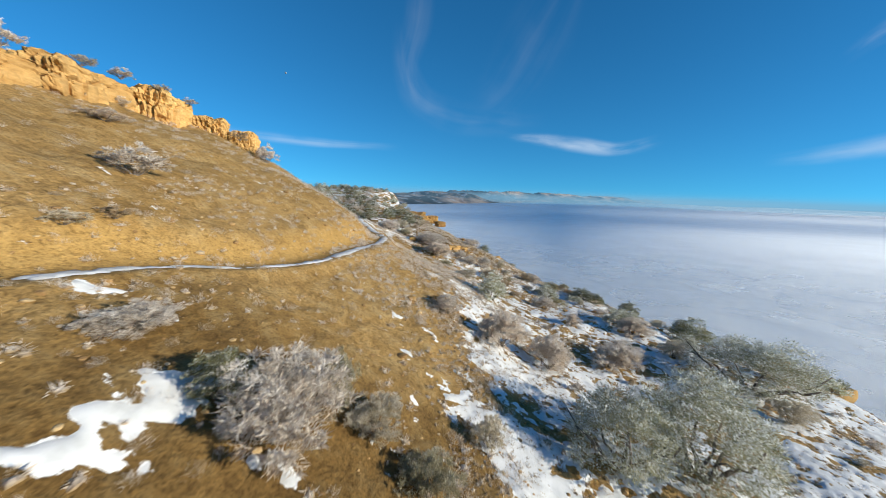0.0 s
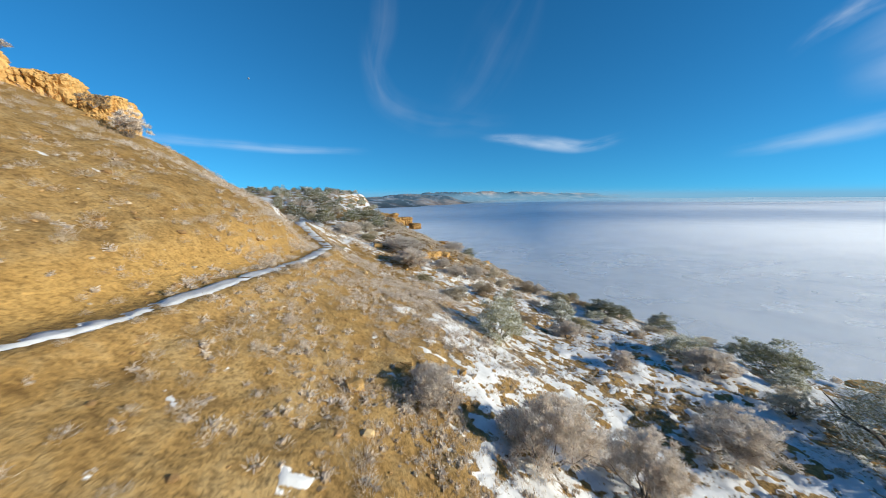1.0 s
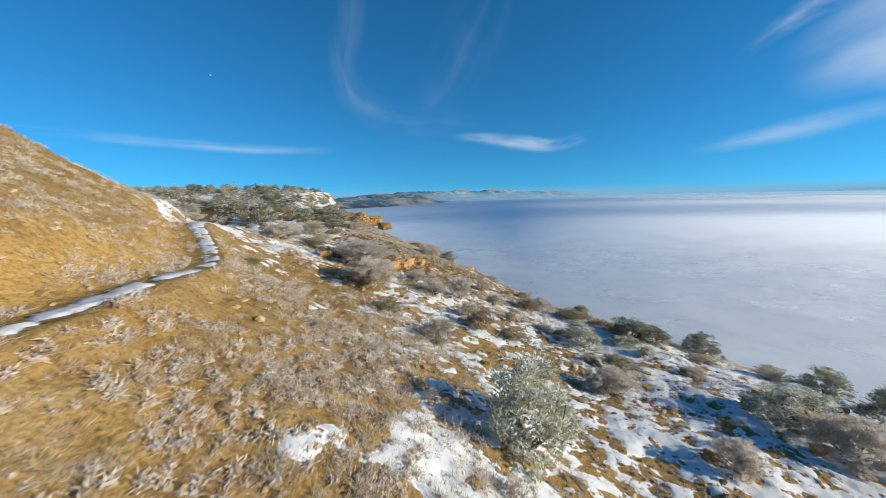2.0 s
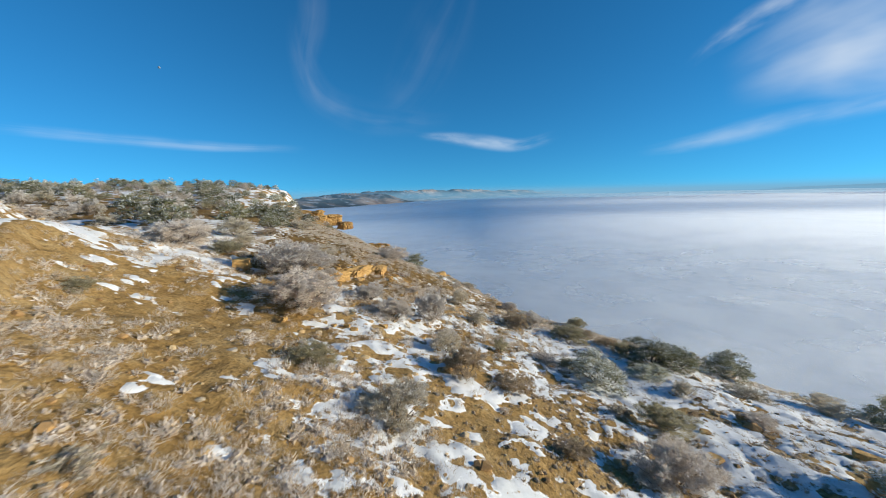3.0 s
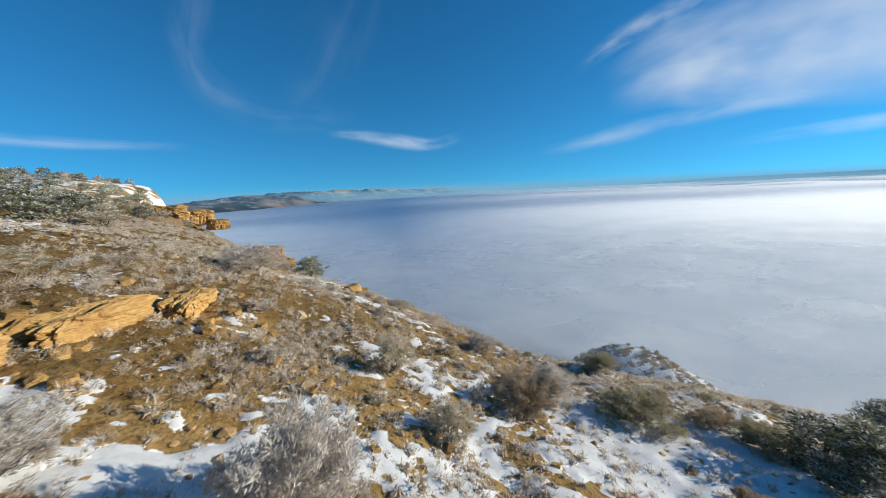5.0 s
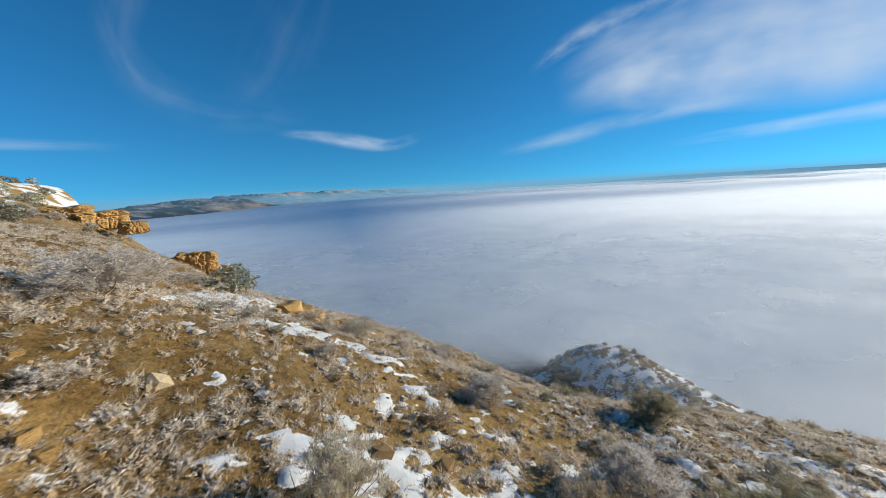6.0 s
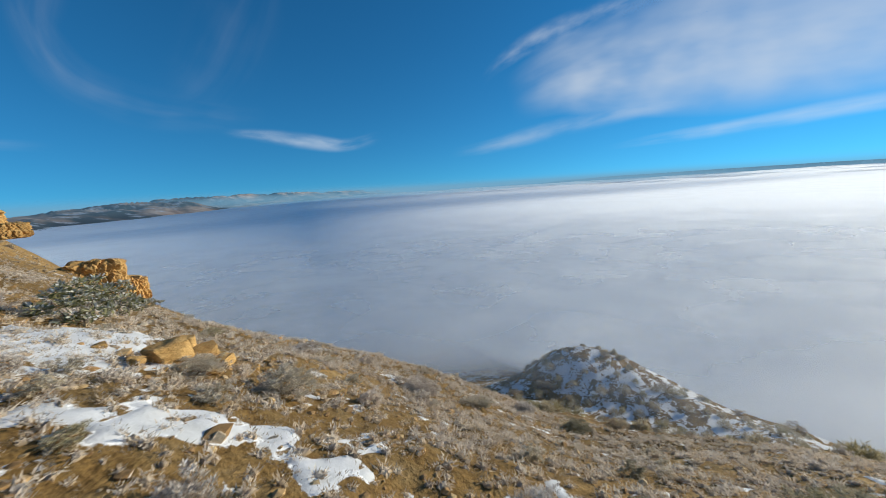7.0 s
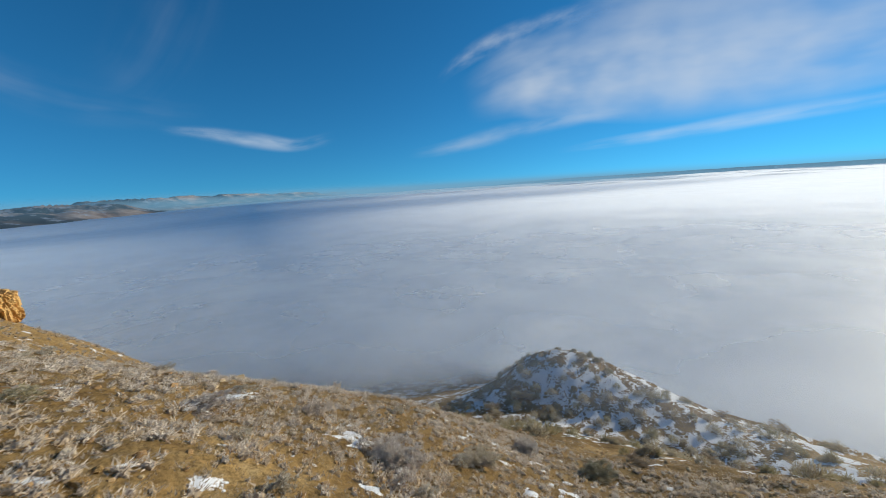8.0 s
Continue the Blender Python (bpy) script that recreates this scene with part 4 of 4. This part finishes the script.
def spread_plants(kinds, count, x0, x1, y0, y1, low, high, gap, seed, keep=lambda x, y: True):
    """Plants strewn over a stretch of ground, none closer than the gap."""
    r, done = random.Random(seed), []
    for _ in range(count * 12):
        x, y = r.uniform(x0, x1), r.uniform(y0, y1)
        if len(done) >= count:
            break
        if keep(x, y) and all((x - a) ** 2 + (y - b) ** 2 > gap * gap for a, b in done):
            done.append((x, y))
            w = r.uniform(low, high)
            plant(r.choice(kinds), x, y, w, w * r.uniform(0.6, 0.85))


# the wooded hill behind, the brush before it, the lower spur
spread_plants(["juniper", "pale_juniper", "juniper"], 200, -85, -9, 84, 172, 1.1, 2.5, 1.8, 1, lambda x, y: x < -9 - 0.06 * (y - 84))
spread_plants(["frosted", "sage", "greenish", "juniper"], 70, -45, -4, 58, 104, 1.4, 3.0, 2.4, 2, lambda x, y: x < -4 + 0.04 * (y - 58))
spread_plants(["frosted", "sage", "greenish"], 16, -11, 1, 97, 117, 0.8, 1.7, 1.2, 7)
spread_plants(["sage", "frosted", "frosted", "greenish", "brown"], 110, 3, 33, 16, 56, 0.35, 0.9, 1.5, 4)
spread_plants(["sage", "sage", "frosted"], 28, 6, 30, 56, 80, 0.4, 0.8, 1.5, 5)
spread_plants(["sage", "frosted"], 30, -31, -23.5, 8, 42, 0.8, 2.0, 1.5, 6)

# brush rooted on top of the ledge
for kind, x, y, z, w, h in [("frosted", -24.6, 21.5, 7.2, 2.0, 1.5), ("sage", -24.0, 25.5, 7.5, 1.8, 0.8), ("frosted", -24.4, 29.0, 7.7, 1.9, 0.9), ("sage", -23.6, 32.0, 7.6, 1.5, 0.7), ("brown", -20.4, 37.6, 4.6, 1.6, 1.1), ("frosted", -24.0, 36.0, 7.4, 1.4, 0.8)]:
    plant(kind, x, y, w, h).location.z = z


def brush_field(name, seed, count, x0, x1, y0, y1, low, high, material, frost, label, keep=lambda x, y: True):
    """Far brush too small to tell apart, joined into one object."""
    rng, r = np.random.RandomState(seed), random.Random(seed)
    V, F, C, base = [], [], [], 0
    while len(V) < count:
        x, y = r.uniform(x0, x1), r.uniform(y0, y1)
        if not keep(x, y):
            continue
        twigs = 420
        heads, d = dome_points(rng, twigs, 1.0, 0.35)
        w = r.uniform(low, high)
        root = heads * np.array([w, w, w * r.uniform(0.55, 0.85)]) * (0.6 + 0.4 * rng.rand(twigs))[:, None]
        way = d + rng.normal(size=d.shape) * 0.5 + np.array([0, 0, 0.5])
        way /= np.linalg.norm(way, axis=1, keepdims=True)
        v, f = blade_tris(rng, root, way, 0.16 * w * (0.6 + 0.8 * rng.rand(twigs)), 0.017 * w * (0.6 + 0.8 * rng.rand(twigs)))
        V.append(v + np.array([x, y, at_ground(x, y, 0.03)]))
        F.append(f + base)
        C.append(np.repeat(rng.rand(twigs), 3) * np.tile([0.5, 0.5, 1.0], twigs) * frost)
        base += len(v)
    ob = put(name, mesh_of(name, np.concatenate(V), np.concatenate(F), material, False, {"frost": np.clip(np.concatenate(C), 0, 1)}))
    tagged(ob, label, "brush", kind="stuff")


brush_field("spur_brush", 31, 170, 33, 60, 46, 88, 0.5, 1.7, SAGE, 0.6, "grey brush scattered over the snowy lower spur")
brush_field("spur_brush", 32, 130, 33, 60, 46, 88, 0.4, 1.6, GREENISH, 0.4, "olive brush scattered over the snowy lower spur")
wooded = lambda x, y: x < -9 - 0.06 * (y - 84)
brush_field("hill_brush", 33, 130, -85, -9, 84, 172, 0.9, 2.2, FROSTED, 0.8, "frosted brush between the trees on the hill", wooded)
brush_field("hill_brush", 34, 110, -85, -9, 84, 172, 0.9, 2.4, GREENISH, 0.5, "olive brush between the trees on the hill", wooded)


# ---- frosted bunch grass: thousands of tufts ----
def scatter(rng, n, x0, x1, y0, y1, keep):
    x, y = x0 + (x1 - x0) * rng.rand(n), y0 + (y1 - y0) * rng.rand(n)
    ok = rng.rand(n) < keep(x, y)
    return x[ok], y[ok]


def grass_field(name, seed, x, y, size, blades, frost, label, broad=0.02, material=None):
    rng = np.random.RandomState(seed)
    n = len(x)
    z = height(x, y)
    s = np.repeat(size * (0.55 + 0.9 * rng.rand(n)), blades)
    d = rng.normal(size=(n * blades, 3))
    d[:, 2] = np.abs(d[:, 2]) * 0.9 + 0.12
    d /= np.linalg.norm(d, axis=1, keepdims=True)
    root = np.stack([np.repeat(x, blades), np.repeat(y, blades), np.repeat(z - 0.02, blades)], 1) + d * (s * 0.62 * rng.rand(len(s)) ** 0.5)[:, None] * np.array([1, 1, 0.8])
    way = d * 0.7 + rng.normal(size=d.shape) * 0.5 + np.array([0, 0, 0.35])
    way /= np.linalg.norm(way, axis=1, keepdims=True)
    v, f = blade_tris(rng, root, way, s * (0.16 + 0.26 * rng.rand(len(s))), s * broad * (0.6 + 0.8 * rng.rand(len(s))))
    coat = np.repeat(np.repeat(0.30 + 0.70 * rng.rand(n), blades), 3) * np.tile(np.array([0.55, 0.55, 1.0]), len(s)) * frost
    ob = put(name, mesh_of(name, v, f, material or GRASS, False, {"frost": np.clip(coat, 0, 1)}))
    return tagged(ob, label, "grass", kind="stuff")


def tuft_field(name, seed, x, y, size, blades, frost, label, material=None):
    """Round cushions of matted grass, each a lumpy dome bristling with short blades."""
    rng = np.random.RandomState(seed)
    n, seg = len(x), 7
    a = np.arange(seg) * 2 * math.pi / seg
    dome = np.concatenate([np.stack([np.cos(a) * r, np.sin(a) * r, a * 0 + h], 1) for r, h in ((0.74, -0.12), (0.62, 0.24), (0.34, 0.42))] + [np.array([[0, 0, 0.48]])])
    faces = [(r * seg + k, r * seg + (k + 1) % seg, (r + 1) * seg + (k + 1) % seg, (r + 1) * seg + k) for r in (0, 1) for k in range(seg)]
    faces += [(2 * seg + k, 2 * seg + (k + 1) % seg, 3 * seg, 3 * seg) for k in range(seg)]
    tri = np.array([t for p in faces for t in ((p[0], p[1], p[2]), (p[0], p[2], p[3])) if len(set(t)) == 3])
    s = size * np.clip(np.exp(rng.normal(size=n) * 0.35), 0.5, 1.6)
    lump = 1 + 0.26 * np.clip(rng.normal(size=(n, len(dome), 1)), -1.6, 1.6)
    turn = rng.rand(n) * 6.28
    c, sn = np.cos(turn)[:, None], np.sin(turn)[:, None]
    flat = (0.75 + 0.5 * rng.rand(n))[:, None]
    v = dome[None] * lump * (s * 0.29)[:, None, None]
    v = np.stack([(v[..., 0] * c - v[..., 1] * sn) * flat + x[:, None], (v[..., 0] * sn + v[..., 1] * c) / flat + y[:, None], v[..., 2] + height(x, y)[:, None]], -1)
    shade = (0.10 + 0.55 * rng.rand(n))[:, None] * np.array([0.0] * seg + [0.55] * seg + [1.0] * (seg + 1))[None] * frost
    f = (tri[None] + (np.arange(n) * len(dome))[:, None, None]).reshape(-1, 3)
    s2 = np.repeat(s, blades)
    d = rng.normal(size=(n * blades, 3))
    d[:, 2] = np.abs(d[:, 2]) * 0.8 + 0.1
    d /= np.linalg.norm(d, axis=1, keepdims=True)
    root = np.stack([np.repeat(x, blades), np.repeat(y, blades), np.repeat(height(x, y), blades)], 1) + d * (s2 * (0.04 + 0.34 * rng.rand(len(s2))))[:, None]
    way = d * 0.8 + rng.normal(size=d.shape) * 0.55
    way /= np.linalg.norm(way, axis=1, keepdims=True)
    bv, bf = blade_tris(rng, root, way, s2 * (0.12 + 0.20 * rng.rand(len(s2))), s2 * (0.014 + 0.024 * rng.rand(len(s2))))
    bc = np.repeat(np.repeat(0.3 + 0.7 * rng.rand(n), blades), 3) * np.tile(np.array([0.6, 0.6, 1.0]), len(s2)) * frost
    ob = put(name, mesh_of(name, np.concatenate([v.reshape(-1, 3), bv]), np.concatenate([f, bf + n * len(dome)]), material or GRASS, False, {"frost": np.clip(np.concatenate([shade.ravel(), bc]), 0, 1)}))
    return tagged(ob, label, "grass", kind="stuff")


rng = np.random.RandomState(5)
clump = lambda x, y: smooth(0.38, 0.62, fbm(x / 3.0, y / 3.0, 2, 90))
off_path = lambda x, y: np.abs(trail_offset(x, y)[0]) > 0.5
tx, ty = scatter(rng, 10000, -26, 8, 1, 58, lambda x, y: (0.25 + 0.75 * clump(x, y)) * off_path(x, y) * (0.35 + 0.65 * smooth(-16, -6, x)) * smooth(8, 2, x) * (0.45 + 0.55 * smooth(14, 26, y)))
grass_field("bunch_grass", 11, tx, ty, 0.36, 110, 1.1, "tufts of dry bunch grass white with hoar frost", 0.009)
tx, ty = scatter(rng, 20000, 3, 34, 51, 84, lambda x, y: smooth(48, 56, y - 0.1 * x) * (0.5 + 0.5 * clump(x, y)))
grass_field("low_grass", 12, tx, ty, 0.19, 16, 0.7, "low tan grass tufts lightly frosted", 0.03, STRAW)
tx, ty = scatter(rng, 15000, 0, 34, 8, 54, lambda x, y: 0.35 + 0.4 * clump(x, y))
grass_field("dry_grass", 13, tx, ty, 0.17, 24, 0.35, "sparse dry grass poking through the snow", 0.03)


tx, ty = scatter(rng, 9500, -14, 3, 2, 50, lambda x, y: (0.15 + 0.85 * clump(x, y)) * off_path(x, y) * (0.35 + 0.65 * smooth(16, 26, y)) * (0.35 + 0.65 * smooth(-8, -5, x)))
tuft_field("grass_tufts", 14, tx, ty, 0.34, 46, 1.15, "round cushions of grass white with hoar frost")
tx, ty = scatter(rng, 21000, -9, 30, 44, 84, lambda x, y: (0.5 + 0.5 * clump(x, y)) * (0.30 + 0.70 * smooth(0, 6, x + 0.5 * (y - 54))))
tuft_field("grass_cushions", 15, tx, ty, 0.33, 46, 1.05, "dense frosted cushions of tan grass", CREAM)
tx, ty = scatter(rng, 22000, -3, 28, 8, 54, lambda x, y: (0.2 + 0.8 * clump(x, y)) * smooth(-2, 1.5, x + 0.10 * np.clip(y - 33, 0, 6)))
tuft_field("snowy_tufts", 16, tx, ty, 0.24, 24, 0.8, "brown grass cushions standing out of the snow", STRAW)


tx, ty = scatter(rng, 5200, -14, 16, 84, 116, lambda x, y: 0.35 + 0.65 * clump(x, y))
tuft_field("rim_grass", 17, tx, ty, 0.42, 12, 0.9, "tan grass cushions below the far rim", STRAW)


# ---- stones ----
def stone_shape(rng, segments=(6, 4)):
    """A small angular stone: a lumpy ball with flattened sides."""
    bm = bmesh.new()
    bmesh.ops.create_icosphere(bm, subdivisions=1, radius=1)
    cuts = rng.normal(size=(5, 3))
    cuts /= np.linalg.norm(cuts, axis=1, keepdims=True)
    v = np.array([q.co for q in bm.verts])
    for c in cuts:
        over = np.maximum(v @ c - 0.62, 0)
        v = v - over[:, None] * c
    v *= 0.85 + 0.3 * rng.rand(len(v), 1)
    f = np.array([[q.index for q in p.verts] for p in bm.faces])
    bm.free()
    return v, f


def stone_field(name, seed, x, y, size, label):
    rng = np.random.RandomState(seed)
    shapes = [stone_shape(rng) for _ in range(8)]
    z = height(x, y)
    pick = rng.randint(8, size=len(x))
    V, F, base = [], [], 0
    for k, (v, f) in enumerate(shapes):
        i = np.nonzero(pick == k)[0]
        a = rng.rand(len(i)) * 6.28
        s = size * np.exp(rng.normal(size=len(i)) * 0.5)
        c, sn = np.cos(a)[:, None], np.sin(a)[:, None]
        px = (v[None, :, 0] * c - v[None, :, 1] * sn) * s[:, None] + x[i][:, None]
        py = (v[None, :, 0] * sn + v[None, :, 1] * c) * (s * (0.6 + 0.4 * rng.rand(len(i))))[:, None] + y[i][:, None]
        pz = v[None, :, 2] * (s * (0.35 + 0.35 * rng.rand(len(i))))[:, None] + (z[i] + 0.10 * s)[:, None]
        V.append(np.stack([px, py, pz], -1).reshape(-1, 3))
        F.append((f[None] + (base + np.arange(len(i)) * len(v))[:, None, None]).reshape(-1, 3))
        base += len(i) * len(v)
    ob = put(name, mesh_of(name, np.concatenate(V), np.concatenate(F), STONES))
    return tagged(ob, label, "stones", kind="stuff")


tx, ty = scatter(rng, 17000, -14, 34, 2, 76, lambda x, y: (0.30 + 0.40 * smooth(0, 4, x) + 0.30 * np.exp(-((x - 5.5) / 5) ** 2 - ((y - 40) / 9) ** 2)) * off_path(x, y))
stone_field("loose_stones", 21, tx, ty, 0.065, "small ochre sandstone fragments strewn over the slope")


def boulder_mesh(seed, cuts=7, layers=5.0, ragged=0.16):
    """A weathered block of bedded sandstone, unit size."""
    rng = np.random.RandomState(seed)
    bm = bmesh.new()
    bmesh.ops.create_cube(bm, size=1)
    bmesh.ops.subdivide_edges(bm, edges=bm.edges[:], cuts=cuts, use_grid_fill=True)
    for q in bm.verts:
        c = q.co * 2
        c = c / max((abs(c.x) ** 6 + abs(c.y) ** 6 + abs(c.z) ** 6) ** (1 / 6), 1e-6) if c.length > 0 else c
        bed = math.floor((c.z + 1) * layers + 0.6 * noise.noise(Vector((c.x, c.y, seed))))
        push = 1 + ragged * (noise.noise(Vector((c.x * 0.8, c.y * 0.8, bed * 3.1 + seed))) + 1.1 * noise.noise(c * 1.5 + Vector((seed, 0, 0))) + 0.5 * noise.noise(c * 3.7 + Vector((0, seed, 0))))
        crack = 0.16 * max(0, 1 - abs(noise.noise(Vector((c.x * 1.7 + seed, c.y * 1.7, 0.15 * c.z)))) * 9)
        q.co = Vector((c.x * (push - crack), c.y * (push - crack), c.z * (0.9 + 0.22 * noise.noise(Vector((c.x * 1.3, c.y * 1.3, seed + 5)))))) * 0.5
    # broken faces
    for _ in range(11):
        way = Vector(rng.normal(size=3) * np.array([1, 1, 0.5])).normalized()
        far = max(q.co.dot(way) for q in bm.verts)
        keep = far * rng.uniform(0.52, 0.80)
        for q in bm.verts:
            over = q.co.dot(way) - keep
            if over > 0:
                q.co -= way * over * 0.92
    me = bpy.data.meshes.new("boulder")
    bm.to_mesh(me)
    bm.free()
    me.materials.append(ROCK)
    return me


BOULDERS = [boulder_mesh(s) for s in (3, 8, 14, 21, 33)]


def ledge_mesh(seed, cuts=34):
    """A cliff block of bedded sandstone: beds stepping in and out, upright joints and flutes, unit size."""
    bm = bmesh.new()
    bmesh.ops.create_cube(bm, size=1)
    bmesh.ops.subdivide_edges(bm, edges=bm.edges[:], cuts=cuts, use_grid_fill=True)
    shift = Vector((seed * 1.7, seed * 0.9, seed * 2.3))
    for q in bm.verts:
        c = q.co * 2
        c = c / max((abs(c.x) ** 7 + abs(c.y) ** 7 + abs(c.z) ** 7) ** (1 / 7), 1e-6)
        p = Vector((c.x * 2.4, c.y * 2.4, c.z * 1.1)) + shift
        gaps, cells = noise.voronoi(p)
        block = noise.noise(cells[0] * 5.3)
        joint = max(0.0, 1 - (gaps[1] - gaps[0]) * 5)
        bed = noise.noise(Vector((seed, 0, math.floor(c.z * 3.5 + 0.8 * noise.noise(p * 0.6)) * 2.7)))
        flute = abs(noise.noise(Vector((c.x * 5 + seed, c.y * 5, c.z * 0.4))))
        crumble = noise.noise(p * 3.1) + 0.6 * noise.noise(p * 7.3)
        push = 0.86 + 0.17 * block - 0.10 * joint + 0.05 * bed - 0.12 * flute + 0.06 * crumble
        up = 0.88 + 0.24 * noise.noise(Vector((c.x * 1.6, c.y * 1.6, seed + 5))) + 0.10 * block + 0.05 * crumble
        q.co = Vector((c.x * push, c.y * push, c.z * (up if c.z > 0 else 1.0))) * 0.5
    me = bpy.data.meshes.new("ledge")
    bm.to_mesh(me)
    bm.free()
    me.materials.append(ROCK)
    return me


LEDGES = [ledge_mesh(s) for s in (4.1, 5.2, 6.3)]


def rock(x, y, sx, sy, sz, turn=0.0, sink=0.25, name="boulder", label="ochre sandstone boulder half sunk in the slope", tilt=0.0, top=None):
    rng = random.Random(int(x * 53 + y * 311))
    me = rng.choice(LEDGES if name == "rock_outcrop" else BOULDERS)
    z = at_ground(x, y) + sz * (0.5 - sink) if top is None else top - sz * 0.5
    ob = put(name, me, m=Matrix.Translation((x, y, z)) @ Euler((radians(tilt), radians(tilt * 0.5), radians(turn))).to_matrix().to_4x4() @ Matrix.Diagonal((sx, sy, sz, 1)))
    return tagged(ob, label, "rock")


for x, y, sx, sy, sz, turn, top in [(-26.5, 12, 5, 10, 3.6, 5, 6.6), (-26.5, 19.5, 5, 10, 3.6, -6, 7.1), (-26.3, 27, 5, 10, 3.8, 8, 7.9), (-25.8, 34, 5, 8, 3.8, 12, 8.0), (-24.2, 39, 4, 5, 3.2, 25, 7.0), (-21.4, 40.2, 3.2, 3.4, 2.8, 10, 5.9), (-18.8, 36.0, 1.8, 2.2, 1.6, 10, 3.8)]:
    rock(x, y, sx, sy, sz, turn, name="rock_outcrop", label="weathered ledge of bedded orange sandstone capping the hill", top=top)
for x, y, sx, sy, sz, turn, top in [(-3.8, 110, 5.5, 4, 2.4, 10, -6.2), (-8.5, 111.5, 8, 5, 3.0, -5, -5.2), (7.9, 99, 2.4, 3.4, 2.6, 20, -13.5), (5.6, 97.5, 5.0, 4, 3.4, -10, -11.3), (-0.5, 106, 3, 3, 1.6, 30, -7.6)]:
    rock(x, y, sx, sy, sz, turn, name="rock_outcrop", label="sunlit orange sandstone cliff on the rim", top=top)
for x, y, sx, sy, sz, turn in [(10.0, 63.3, 1.1, 0.8, 0.75, 20), (10.7, 63.9, 0.8, 0.6, 0.6, 50), (10.2, 64.2, 0.9, 0.7, 0.7, -20), (11.1, 63.4, 0.7, 0.5, 0.4, 70), (35.5, 30, 3.0, 2.0, 1.8, 10), (35.3, 36, 3.2, 2.2, 1.9, -15), (36.5, 33, 2.4, 2.0, 1.4, 30),
                              (-4.0, 48.6, 1.1, 0.8, 0.7, 30), (12.2, 63.0, 0.7, 0.6, 0.4, 5), (-1.6, 21.0, 0.6, 0.5, 0.35, 15)]:
    rock(x, y, sx, sy, sz, turn)
# low broken ledges that crop out of the slope
for x, y, sx, sy, sz, turn in [(1.9, 52.3, 3.2, 1.2, 1.0, 65), (0.5, 49.9, 2.4, 1.0, 0.9, 40), (3.4, 54.6, 2.6, 1.0, 0.9, 75), (0.6, 22.9, 1.6, 0.7, 0.5, 60)]:
    rock(x, y, sx, sy, sz, turn, 0.5, name="rock_outcrop", label="low crumbling ledge of yellow sandstone in the slope", tilt=6)
# rubble on the slope
rubble = random.Random(12)
for cx, cy, spread, count, low, high in [(1.6, 51.5, 2.6, 30, 0.22, 0.65), (3.6, 54.0, 2.6, 24, 0.2, 0.55), (0.8, 22.8, 1.6, 10, 0.25, 0.6), (3.5, 43.5, 3.0, 14, 0.15, 0.38), (10.6, 63.6, 1.8, 18, 0.2, 0.5), (6.0, 50.0, 3.0, 12, 0.2, 0.5), (20, 36, 7.0, 16, 0.3, 0.8), (34.8, 32, 3.5, 9, 0.6, 1.4)]:
    for _ in range(count):
        x, y, s = rubble.gauss(cx, spread * 0.5), rubble.gauss(cy, spread * 0.5), rubble.uniform(low, high)
        rock(x, y, s, s * rubble.uniform(0.6, 0.95), s * rubble.uniform(0.4, 0.7), rubble.uniform(0, 180), 0.3, tilt=rubble.uniform(-14, 14))
